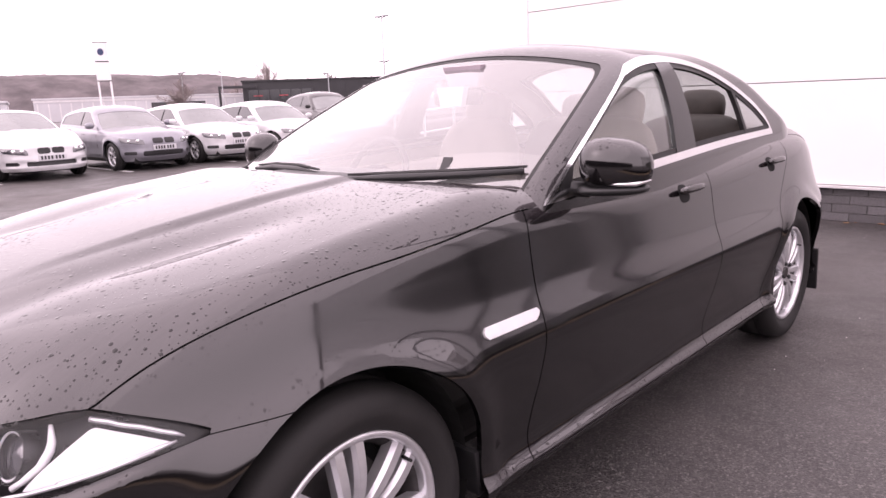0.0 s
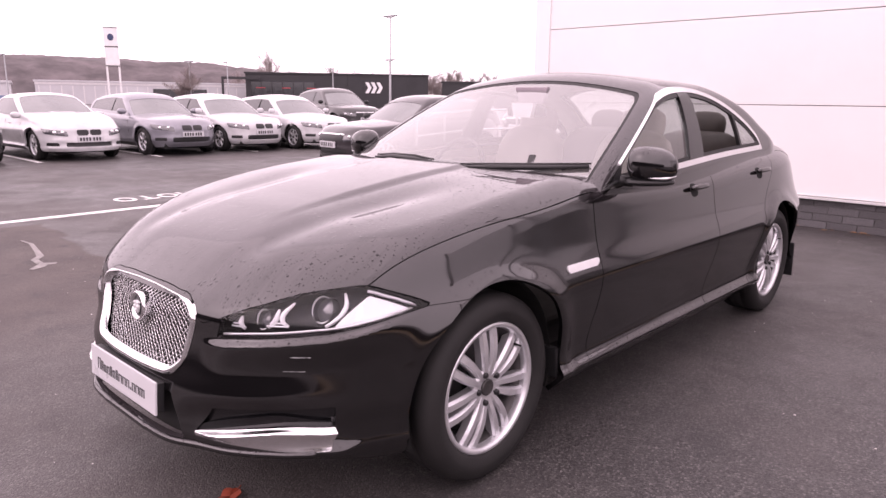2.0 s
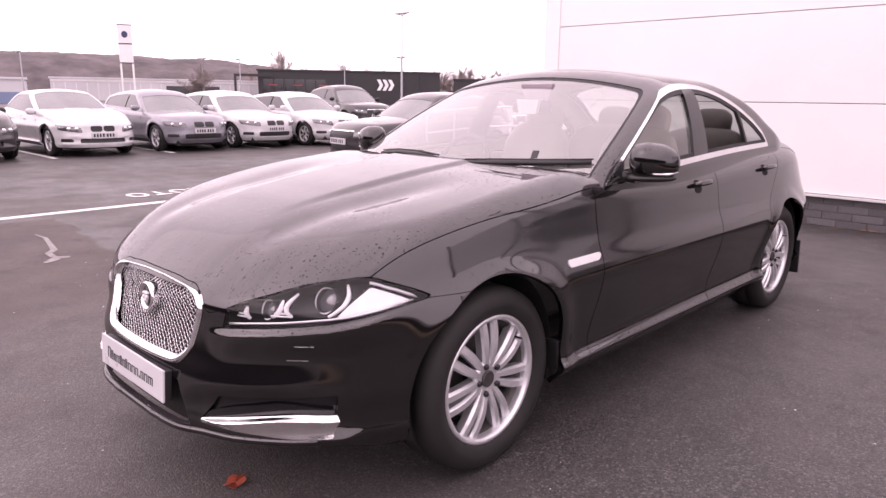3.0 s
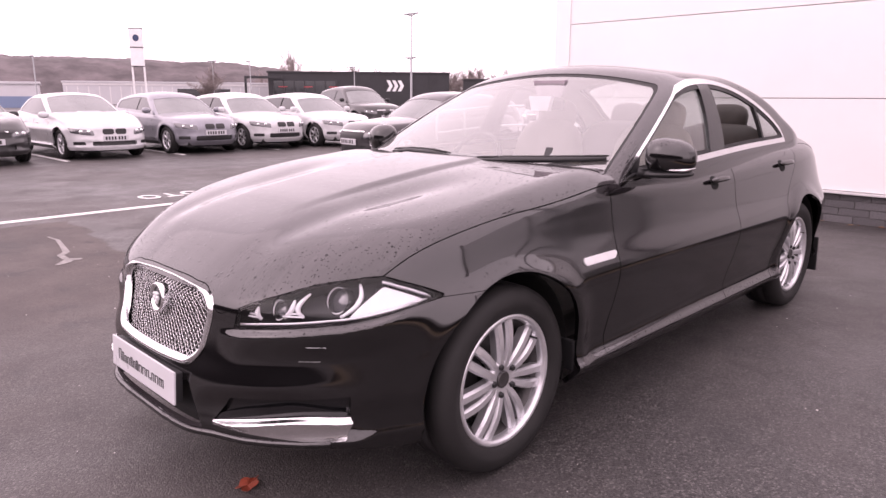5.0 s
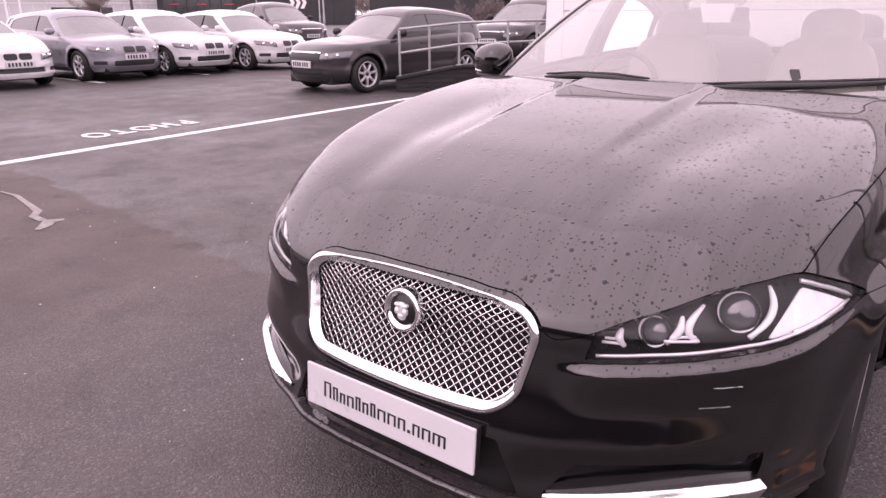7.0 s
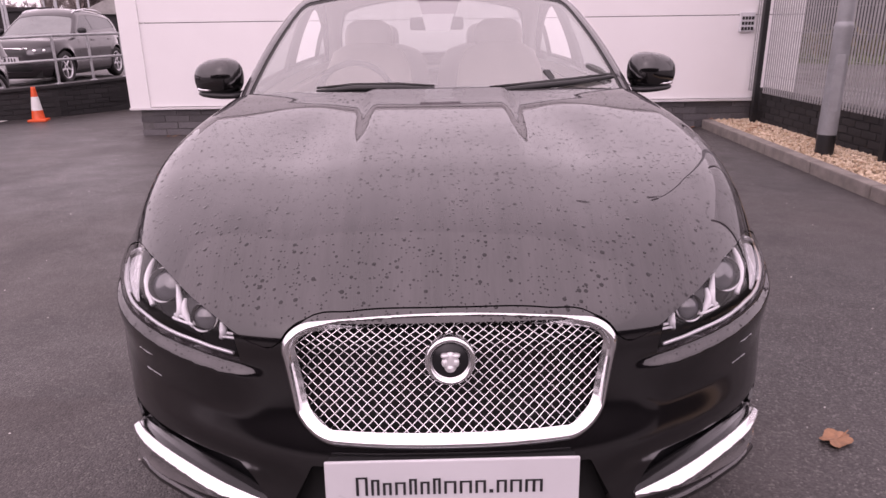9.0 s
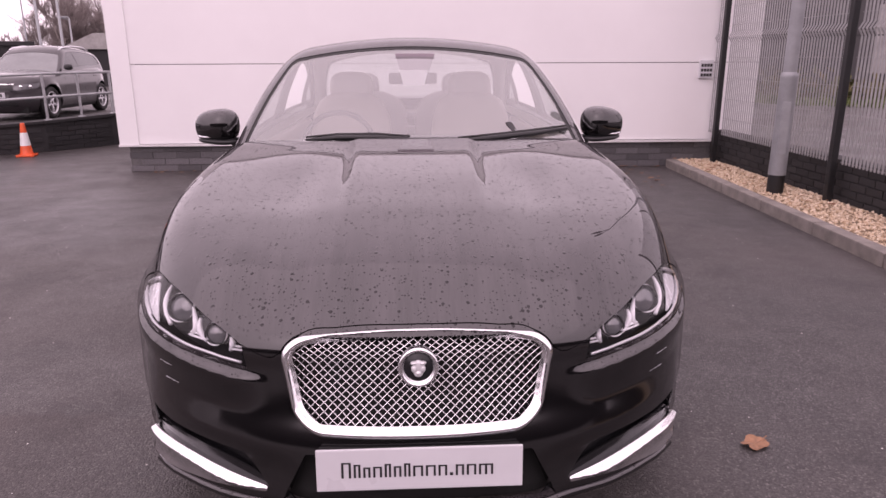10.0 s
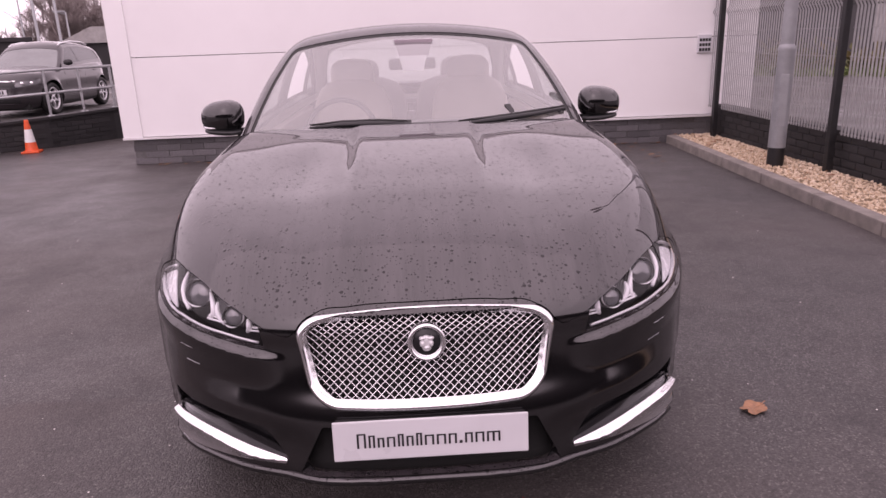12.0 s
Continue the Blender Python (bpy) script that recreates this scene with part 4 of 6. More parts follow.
def f_intake(x, y, z):
    return np.where(y < -0.5, -np.minimum(np.minimum(0.345 + 0.5 * (0.33 - z) - x, 0.438 - z), z - 0.300), 1.0)


def f_blade(x, y, z):
    return np.where(y < -0.4, np.minimum(np.minimum(blade_top(x) - z, z - blade_low(x)), np.minimum(x - 0.398, -0.628 - y + 0.3 * (z - 0.34))), -1.0)


def f_duct(x, y, z):
    return np.where(y < -0.4, np.minimum(np.minimum(vent_top(x) - z, z - blade_top(x)), np.minimum(x - 0.39 - 0.75 * (z - 0.33), -0.612 - y)), -1.0)


def f_wheel(x, y, z, r=0.390):
    front = np.hypot(y + 0.012, z - WHEEL_R - 0.018) - r
    rear = np.hypot(y - AXLE, z - WHEEL_R - 0.010) - r
    d = np.minimum(front, rear)
    return np.where(x > 0.45, d, 1.0)


def f_glass(x, y, z):
    return np.minimum(glass_top(y) - z, z - glass_low(y))


def door_gap(y, z):
    """Lines of the door cuts: sign tells front wing, front door, rear door, rear wing."""
    a = 0.642 + 0.14 * (z - 0.72)
    b = 1.87 + 0.25 * (z - 0.783)
    c = np.where(z > 0.728, 2.575 + 1.25 * (z - 0.728), 2.575 + 0.45 * (z - 0.728))
    return a, b, c


both = lambda *fs: (lambda x, y, z: np.minimum.reduce([f(x, y, z) for f in fs]))
neg = lambda f, d=0.0: (lambda x, y, z: -f(x, y, z) - d)
more = lambda f, d: (lambda x, y, z: f(x, y, z) - d)

shell = surface(B, (-0.036, -1.1, 0.12), (1.05, 4.15, 1.16), 0.018)
shell = cut(shell, lambda x, y, z: x)
shell = cut(shell, lambda x, y, z: z - sill_low(y))
shell = cut(shell, f_wheel)
shell = cut(shell, lambda x, y, z: np.where(z > 0.88, C(x, y, z) + 0.015, 0.02))
top = surface(C, (-0.036, 0.25, 0.86), (0.95, 3.9, 1.58), 0.018)
top = cut(top, lambda x, y, z: x)
top = cut(top, lambda x, y, z: B(x, y, z) + 0.01)

# bonnet
GAP = 0.0025
SEAM = 0.0012
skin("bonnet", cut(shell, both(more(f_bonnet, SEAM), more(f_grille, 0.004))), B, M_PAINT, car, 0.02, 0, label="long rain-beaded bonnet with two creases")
rest = cut(shell, neg(f_bonnet, SEAM))
# scuttle between bonnet and windscreen
f_scuttle = lambda x, y, z: np.minimum(np.minimum(y - 0.50 - 0.25 * (x / 0.75) ** 2 + GAP, 0.71 - x), np.minimum(1.2 - y, z - 0.9))
skin("scuttle", cut(rest, f_scuttle), B, M_BLACK, car, 0.01, 0, offset=-0.012, label="black plastic scuttle")
rest = cut(rest, neg(f_scuttle))
# lamp openings, grille and intakes are cut away
rest = cut(rest, neg(f_lamp, 0.002))
nose_cut = both(f_grille, f_intake, neg(f_duct), neg(f_blade))
bumper_part = lambda x, y, z: np.where(y < 0.0, 0.724 - z, -1.0)
fine = cut(surface(B, (-0.022, -1.05, 0.12), (1.03, 0.05, 0.78), 0.0065), lambda x, y, z: x)
for keep in (lambda x, y, z: z - sill_low(y), f_wheel, neg(f_bonnet, SEAM), neg(f_lamp, 0.002), more(bumper_part, 0.001), nose_cut):
    fine = cut(fine, keep)
bumper = fine
skin("front_bumper", bumper, B, M_PAINT, car, 0.02, 0, label="gloss dark front bumper")
rest = cut(rest, neg(bumper_part, 0.001))
# side panels
wing_gap = lambda x, y, z: door_gap(y, z)[0] - y
door_b = lambda x, y, z: door_gap(y, z)[1] - y
door_c = lambda x, y, z: door_gap(y, z)[2] - y
f_sidevent = lambda x, y, z: np.minimum(0.0145 - np.abs(z - 0.723), np.minimum(y - 0.392, 0.634 - y - 0.8 * (0.737 - z)))
for side in (1, -1):
    wing = cut(rest, both(more(wing_gap, GAP), neg(f_sidevent)))
    wing, *scraps = islands(wing)
    skin("front_wing", wing, B, M_PAINT, car, 0.02, side, label="dark front wing")
    for scrap in scraps:
        skin("cowl_corner", scrap, B, M_PAINT, car, 0.02, side)
    door = cut(cut(rest, both(neg(wing_gap, GAP), more(door_b, GAP))), lambda x, y, z: np.minimum(z - 0.302, x - 0.3))
    front_door = skin("front_door", door, B, M_PAINT, car, 0.02, side, label="dark front door")
    door = cut(cut(rest, both(neg(door_b, GAP), more(door_c, GAP))), lambda x, y, z: np.minimum(z - 0.302, x - 0.3))
    rear_door = skin("rear_door", door, B, M_PAINT, car, 0.02, side, label="dark rear door")
    sill = cut(cut(rest, both(neg(wing_gap, GAP), more(door_c, GAP))), lambda x, y, z: 0.298 - z)
    skin("sill", sill, B, M_PAINT, car, 0.03, side, label="dark sill strip")
    skin("rear_wing", cut(rest, both(neg(door_c, GAP), lambda x, y, z: np.minimum(3.72 - y, x - 0.3))), B, M_PAINT, car, 0.02, side, label="dark rear wing")
    # the vent blade behind the front wheel
    skin("side_vent", cut(rest, f_sidevent), B, M_SATIN, car, 0.02, side, 0.006, label="bright side vent blade")
    # door handles in their cups
    for door_ob, hy, hz in ((front_door, 1.69, 0.922), (rear_door, 2.645, 0.945)):
        p, n = side_point(saloon, hy, hz, -0.002)
        fm = onto(p, n)
        cup = pillowed(0.052, 0.036, 0.005, fm @ pose(-0.035, -0.004, 0), 2.4, 12)
        grip = pillowed(0.105, 0.015, 0.014, fm @ pose(0.0, 0.004, 0.026), 3.2, 10)
        for bm, nm, mt, lb in ((cup, "handle_cup", M_VOID, "dark handle recess"), (grip, "door_handle", M_PAINT, "body-coloured door handle")):
            if side < 0:
                bmesh.ops.transform(bm, matrix=Matrix.Scale(-1, 4, (1, 0, 0)), verts=bm.verts)
                bmesh.ops.reverse_faces(bm, faces=bm.faces)
            part(nm, bm, mt, door_ob, lb, True)
skin("rear_bumper", cut(rest, lambda x, y, z: np.minimum(y - 3.725, 0.80 - z)), B, M_PAINT, car, 0.02, 0, label="dark rear bumper")
skin("boot_lid", cut(rest, lambda x, y, z: np.minimum(np.minimum(y - 3.0, np.where(y > 3.725, z - 0.805, 1.0)), np.where(y < 3.725, 0.72 - x, 1.0))), B, M_PAINT, car, 0.02, 0, offset=0.002, label="dark boot lid")

# cabin: roof, pillars, glass
f_screen = lambda x, y, z: np.minimum(np.minimum(-0.050 - smax((x - saloon.cabin_width(z)) * 0.93, (z - saloon.roof(y) + 0.05 * (x / 0.55) ** 2) * 0.97, 0.03), 1.75 - y), 0.2 + z * 0)
f_back = lambda x, y, z: np.minimum(np.minimum(-0.034 - smax((x - saloon.cabin_width(z) * 0.90) * 0.93, (z - saloon.roof(y) + 0.05 * (x / 0.55) ** 2) * 0.97, 0.03), y - 2.3), 0.2 + z * 0)
sidewise = lambda x, y, z: np.minimum(x - 0.36, np.minimum((y - saloon.screen(z) - 0.2 * (x / 0.8) ** 2) * 0.46 - 0.030, (saloon.back(z) - 0.15 * (x / 0.8) ** 2 - y) * 0.42 - 0.022))
f_dlo = lambda x, y, z: np.minimum(f_glass(x, y, z), 2.5 * sidewise(x, y, z))
frame_sheet = cut(cut(cut(top, neg(f_screen)), neg(f_back)), neg(f_dlo, 0.016))
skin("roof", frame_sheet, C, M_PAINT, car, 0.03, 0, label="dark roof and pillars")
skin("cabin_lining", frame_sheet, C, M_LINER, car, 0.004, 0, -0.026, label="pale grey cabin lining")
windscreen = skin("windscreen", cut(top, more(f_screen, 0.006)), C, M_GLASS, car, 0.004, 0, -0.004, label="large raked windscreen glass")
skin("screen_border", cut(cut(top, f_screen), neg(f_screen, -0.012)), C, M_RUBBER, car, 0.008, 0, -0.003, label="black windscreen border")
skin("rear_window", cut(top, more(f_back, 0.008)), C, M_SIDE_GLASS, car, 0.004, 0, -0.004, label="rear window glass")
skin("rear_window_seal", cut(cut(top, f_back), neg(f_back, -0.014)), C, M_RUBBER, car, 0.008, 0, -0.003)
pillar_b = lambda x, y, z: np.minimum(y - 1.68 - 0.25 * (z - 1.07), 1.872 + 0.10 * (z - 1.08) - y)
quarter = lambda x, y, z: y - 2.515 + 0.19 * (z - 1.10)
for side in (1, -1):
    trim_band = cut(cut(top, lambda x, y, z: np.minimum(f_dlo(x, y, z) + 0.016, sidewise(x, y, z) + 0.014)), neg(f_dlo, -0.012))
    skin("window_trim", trim_band, C, M_CHROME, car, 0.008, side, 0.001, label="chrome window surround")
    opening = cut(top, more(f_dlo, 0.012))
    seal = cut(opening, neg(f_dlo, -0.032))
    skin("window_seal", seal, C, M_RUBBER, car, 0.01, side, -0.004, label="black window seal")
    skin("door_pillar", cut(opening, pillar_b), C, M_GLOSS_BLACK, car, 0.02, side, -0.001, label="gloss black centre pillar")
    skin("quarter_divider", cut(opening, lambda x, y, z: np.minimum(quarter(x, y, z) + 0.03, -quarter(x, y, z))), C, M_RUBBER, car, 0.02, side, -0.002)
    skin("front_window", cut(opening, lambda x, y, z: 1.68 + 0.25 * (z - 1.07) - y), C, M_SIDE_GLASS, car, 0.003, side, -0.016, label="front door glass")
    skin("quarter_window", cut(opening, quarter), C, M_SIDE_GLASS, car, 0.003, side, -0.008, label="small rear quarter glass")
    # the mirror's black corner
    skin("mirror_corner", cut(opening, lambda x, y, z: 0.93 + 0.60 * (z - 1.03) - y), C, M_BLACK, car, 0.01, side, 0.0, label="black mirror corner panel")

# grille: chrome ring, diamond mesh, round badge
def ring_width(x, z):
    return 0.005 + np.maximum(0.028 * (1 - step(0.50, 0.60, z)), 0.016 * step(0.22, 0.33, x))


ring_fn = lambda x, y, z: np.minimum(-f_grille(x, y, z) - 0.001, f_grille(x, y, z) + ring_width(x, z))
front_shell = cut(surface(B, (-0.024, -1.05, 0.42), (0.44, -0.55, 0.80), 0.008), lambda x, y, z: x)


def ring_solid(x, y, z):
    """The nose with a rounded rim swelling round the grille."""
    d = f_grille(np.abs(x), y, z)
    wide = ring_width(np.abs(x), z)
    t = np.clip((d + wide / 2) / (wide / 2), -1, 1)
    return B(x, y, z) - 0.002 - 0.30 * wide * (1 - t * t)


ring_shell = cut(surface(ring_solid, (-0.02, -1.05, 0.44), (0.42, -0.6, 0.79), 0.0036), lambda x, y, z: x)
skin("grille_surround", cut(ring_shell, ring_fn), ring_solid, M_CHROME, car, 0.03, 0, 0.0, label="polished chrome grille surround")
mesh_bm = bmesh.new()
pitch = 0.0235
for k in range(-36, 37):
    for slope in (1, -1):
        run = []
        for q in range(0, 81):
            z = 0.465 + 0.29 * q / 80
            x = k * pitch + slope * (z - 0.61) * 1.12
            if f_grille(abs(x), -0.8, z) < -0.012:
                p, n = front_point(saloon, x, z, -0.022 + 0.002 * slope)
                run.append(p)
            elif len(run) > 1:
                break
            else:
                run = []
        if len(run) > 3:
            tube(mesh_bm, run[::3] + ([run[-1]] if (len(run) - 1) % 3 else []), 0.0018, 5)
part("grille_mesh", mesh_bm, M_CHROME, car, "bright diamond mesh grille", True)
skin("grille_backing", cut(front_shell, lambda x, y, z: -f_grille(x, y, z) - 0.002), B, M_VOID, car, 0.005, 0, -0.07)
p, n = front_point(saloon, 0, 0.652, 0.004)
bm = onto(p, n) @ Matrix.Scale(1.08, 4)
badge = part("badge", lathed([(0.046, -0.03), (0.049, 0.0), (0.047, 0.008), (0.042, 0.010), (0.038, 0.004), (0.034, 0.001)], 48, bm), M_CHROME, car, "round chrome grille badge", True)
part("badge_disc", lathed([(0.0355, 0.0), (0.034, 0.002), (0.001, 0.004)], 40, bm), M_LAMP_DARK, badge, "dark badge disc", True)
emblem = bmesh.new()
pillow(emblem, 0.013, 0.021, 0.006, bm @ pose(0, -0.002, 0.004), 2.6, 8)
for u, v, a, b in ((-0.010, 0.012, 0.009, 0.005), (0.010, 0.012, 0.009, 0.005), (0.0, -0.012, 0.008, 0.006), (-0.011, -0.002, 0.006, 0.009), (0.011, -0.002, 0.006, 0.009)):
    pillow(emblem, a, b, 0.008, bm @ pose(u, v, 0.005), 2.4, 6)
part("badge_emblem", emblem, M_SATIN, badge, "plain raised silver emblem", True)

# lower openings, blades, lip
low_shell = cut(surface(B, (-0.024, -1.05, 0.2), (0.95, -0.3, 0.50), 0.010), lambda x, y, z: x)


def blade_solid(x, y, z):
    """The nose with a wing swelling out below the blade's upper edge."""
    t = np.clip((z - blade_low(np.abs(x))) / np.maximum(blade_top(np.abs(x)) - blade_low(np.abs(x)), 0.014), 0, 1)
    peak = 0.58 + 0.28 * step(0.46, 0.66, np.abs(x))
    return B(x, y, z) - 0.002 - 0.014 * step(0.37, 0.50, np.abs(x)) * (0.2 + 1.25 * np.minimum(t / peak, 1.0) - 1.15 * step(peak - 0.08, 1.0, t))


blade_shell = cut(surface(blade_solid, (0.3, -1.05, 0.27), (0.88, -0.3, 0.44), 0.006), lambda x, y, z: x)
skin("lower_intake", cut(low_shell, neg(f_intake, -0.03)), B, M_VOID, car, 0.004, 0, -0.05, label="black lower intake")
for side in (1, -1):
    skin("bumper_blade", cut(blade_shell, more(f_blade, 0.0)), blade_solid, M_CHROME, car, 0.03, side, 0.0, label="polished chrome bumper blade")
    skin("fog_duct", cut(low_shell, lambda x, y, z: f_duct(x, y, z) + 0.035), B, M_GLOSS_BLACK, car, 0.004, side, -0.020, label="gloss black duct behind the blade")
    upper_face = lambda x, y, z: np.where(y < -0.4, np.minimum(np.minimum(face_top(x) - z, z - blade_top(x) + 0.004), np.minimum(x - 0.40, -0.620 - y)), -1.0)
    skin("blade_upper_face", cut(low_shell, upper_face), B, M_GLOSS_BLACK, car, 0.006, side, -0.006, label="gloss black upper face of the blade")
    for x0, x1, z in ((0.668, 0.714, 0.603), (0.651, 0.699, 0.557)):
        run = [front_point(saloon, x0 + (x1 - x0) * q / 5, z, 0.0012)[0] for q in range(6)]
        part("washer_cover_edge", tubed([Vector((p.x * side, p.y, p.z)) for p in run], 0.0011, 5), M_GALV, car)
lip_run = [front_point(saloon, 0.74 * (q - 24) / 24, 0.283 + 0.020 * abs((q - 24) / 24) ** 3, 0.001)[0] for q in range(49)]
part("bumper_lip", tubed(lip_run, 0.012, 8), M_PAINT, car, "dark lower bumper lip", True)

# number plate with a line of dark strokes
plate_m = pose(0, -0.936, 0.412, 86, 0, 0)
plate = part("number_plate", boxed(-0.26, -0.056, -0.004, 0.26, 0.056, 0.004, 0.003, plate_m), M_PLATE, car, "white front plate with a dark line of strokes")
part("plate_holder", boxed(-0.255, -0.05, -0.03, 0.255, 0.05, -0.0045, 0.003, plate_m), M_BLACK, plate)
cursor = -0.197
for k in range(14):
    wide, tall = ((0.024, 0.042), (0.017, 0.036), (0.018, 0.028), (0.022, 0.029), (0.016, 0.036), (0.019, 0.029), (0.016, 0.036), (0.025, 0.029), (0.025, 0.029), (0.022, 0.029), (0.008, 0.008), (0.021, 0.029), (0.024, 0.029), (0.036, 0.029))[k]
    sm = plate_m @ pose(cursor + wide / 2, -0.020, 0.0045)
    bm = bmesh.new()
    if wide < 0.01:
        box(bm, -0.004, 0, 0, 0.004, 0.008, 0.0008, 0, sm)
    else:
        box(bm, -wide / 2, 0, 0, -wide / 2 + 0.0055, tall, 0.0008, 0, sm)
        box(bm, wide / 2 - 0.0055, 0, 0, wide / 2, tall, 0.0008, 0, sm)
        if wide > 0.03:
            box(bm, -0.003, 0, 0, 0.003, tall, 0.0008, 0, sm)
        box(bm, -wide / 2, tall - 0.004, 0, wide / 2, tall, 0.0009, 0, sm)
    part("stroke", bm, M_INK, plate)
    cursor += wide + 0.0068

# headlamps
for side in (1, -1):
    lamp = skin("headlamp", cut(surface(B, (0.40, -0.95, 0.60), (0.95, -0.12, 0.83), 0.009), more(f_lamp, 0.001)), B, M_LAMP_GLASS, car, 0.004, side, -0.001, label="long swept-back headlamp under clear cover")
    lamp.visible_shadow = False
    bowl = surface(B, (0.40, -0.95, 0.60), (0.95, -0.12, 0.83), 0.012)
    skin("lamp_bowl", cut(bowl, lambda x, y, z: f_lamp(x, y, z) + 0.006), B, M_LAMP_DARK, lamp, 0.004, side, -0.085, label="dark lamp interior")
    mirror = Matrix.Scale(-1, 4, (1, 0, 0)) if side < 0 else Matrix.Identity(4)

    def lamp_part(name, bm, material, label="", smooth=True):
        bmesh.ops.transform(bm, matrix=mirror, verts=bm.verts)
        if side < 0:
            bmesh.ops.reverse_faces(bm, faces=bm.faces)
        return part(name, bm, material, lamp, label, smooth)

    for lx, lz, r in ((0.700, 0.752, 0.038), (0.562, 0.717, 0.028)):
        p, n = front_point(saloon, lx, lz, -0.048)
        lm = onto(p, (n + Vector((-0.35, -0.9, 0))).normalized())
        lamp_part("projector_ring", lathed([(r + 0.005, -0.03), (r + 0.0045, 0.0), (r + 0.002, 0.002), (r, 0.0), (r, -0.012)], 36, lm), M_LAMP_DARK, "dark projector ring")
        for a0, a1 in ((1.2, 3.9), (4.4, 5.6)):
            arc = [lm @ Vector(((r + 0.003) * math.cos(a0 + (a1 - a0) * q / 12), (r + 0.003) * math.sin(a0 + (a1 - a0) * q / 12), 0.003)) for q in range(13)]
            lamp_part("bright_arc", tubed(arc, [0.0006 + 0.002 * math.sin(math.pi * q / 12) for q in range(13)], 6), M_BLADE)
        lamp_part("projector_lens", lathed([(r, -0.012), (r * 0.85, -0.006), (r * 0.5, -0.002), (0.001, 0.0)], 32, lm), M_LENS, "domed projector lens")
    # bright curved blades between the projectors
    for x0, z0, x1, z1, bend in ((0.726, 0.788, 0.730, 0.688, 0.022), (0.628, 0.764, 0.643, 0.684, -0.018), (0.598, 0.745, 0.588, 0.678, 0.010), (0.500, 0.714, 0.512, 0.664, -0.006)):
        pts = []
        for q in range(9):
            t = q / 8
            x, z = x0 + (x1 - x0) * t + bend * math.sin(math.pi * t), z0 + (z1 - z0) * t
            pts.append(front_point(saloon, x, z, -0.026 - 0.014 * t)[0])
        lamp_part("bright_blade", tubed(pts, [0.002 + 0.0048 * math.sin(math.pi * min(1, 0.1 + q / 8)) + 0.0042 * (q / 8) for q in range(9)], 8), M_BLADE, "bright curved reflector blade")
    for x0, x1, z in ((0.583, 0.645, 0.686), (0.592, 0.638, 0.699), (0.468, 0.508, 0.672), (0.472, 0.506, 0.684)):
        lamp_part("bright_bar", tubed([front_point(saloon, x0 + (x1 - x0) * q / 4, z, -0.034)[0] for q in range(5)], 0.0032, 6), M_BLADE)
    # the side reflector wedge and the edge strip
    fn_w = lambda x, y, z: np.minimum(np.minimum(lamp_top(x) - 0.019 - z, z - lamp_low(x) - 0.012), np.minimum(x - 0.752 - 0.30 * (z - 0.70), 0.856 - x))
    skin("side_reflector", cut(bowl, lambda x, y, z: np.where(y < -0.15, fn_w(x, y, z), -1.0)), B, M_BLADE, lamp, 0.004, side, -0.016, label="bright side reflector wedge")
    strip = [front_point(saloon, 0.46 + 0.38 * q / 14, float(lamp_low(0.46 + 0.38 * q / 14)) + 0.010, -0.006)[0] for q in range(15)]
    lamp_part("edge_strip", tubed(strip, 0.0042, 6), M_ALLOY, "thin bright lower edge strip")
    for t0, t1, gap in ((0.765, 0.852, -0.011), (0.780, 0.850, 0.013)):
        curve, name = (lamp_top, "upper_marker_strip") if gap < 0 else (lamp_low, "lower_marker_strip")
        run = [front_point(saloon, t0 + (t1 - t0) * q / 9, float(curve(t0 + (t1 - t0) * q / 9)) + gap, -0.010)[0] for q in range(10)]
        lamp_part(name, tubed(run, [0.005] * 9 + [0.002], 6), M_ALLOY, "ribbed clear marker strip")

# door mirrors
for side in (1, -1):
    mirror = Matrix.Scale(-1, 4, (1, 0, 0)) if side < 0 else Matrix.Identity(4)
    bm = bmesh.new()
    pillow(bm, 0.107, 0.082, 0.086, pose(0.924, 0.950, 1.064, 0, 0, 27), 2.6, 16)
    for v in bm.verts:
        t = (v.co.x - 0.81) / 0.23
        v.co.z = 1.055 + (v.co.z - 1.055) * (1.0 - 0.16 * t) - 0.010 * t
    mirror = mirror @ Matrix.Translation((0.022, 0.030, 0.034))
    bmesh.ops.transform(bm, matrix=mirror, verts=bm.verts)
    if side < 0:
        bmesh.ops.reverse_faces(bm, faces=bm.faces)
    housing = part("door_mirror", bm, M_PAINT, car, "dark rounded door mirror", True)

    def mirror_part(name, bm, material, label, smooth=True):
        bmesh.ops.transform(bm, matrix=mirror, verts=bm.verts)
        if side < 0:
            bmesh.ops.reverse_faces(bm, faces=bm.faces)
        part(name, bm, material, housing, label, smooth)

    mirror_part("mirror_base", pillowed(0.106, 0.072, 0.018, pose(0.918, 0.946, 0.988, 0, -2, 27), 2.6, 10), M_BLACK, "black mirror underside")
    mirror_part("mirror_arm", tubed([(0.76, 0.90, 0.992), (0.80, 0.915, 0.985), (0.85, 0.93, 0.980)], [0.030, 0.024, 0.022], 12), M_BLACK, "black mirror arm")
    mirror_part("indicator", tubed([(0.930, 0.878, 1.010), (0.965, 0.893, 1.009), (1.005, 0.920, 1.010), (1.028, 0.965, 1.016)], [0.002, 0.006, 0.008, 0.004], 8), M_REFLECTOR, "clear indicator strip")

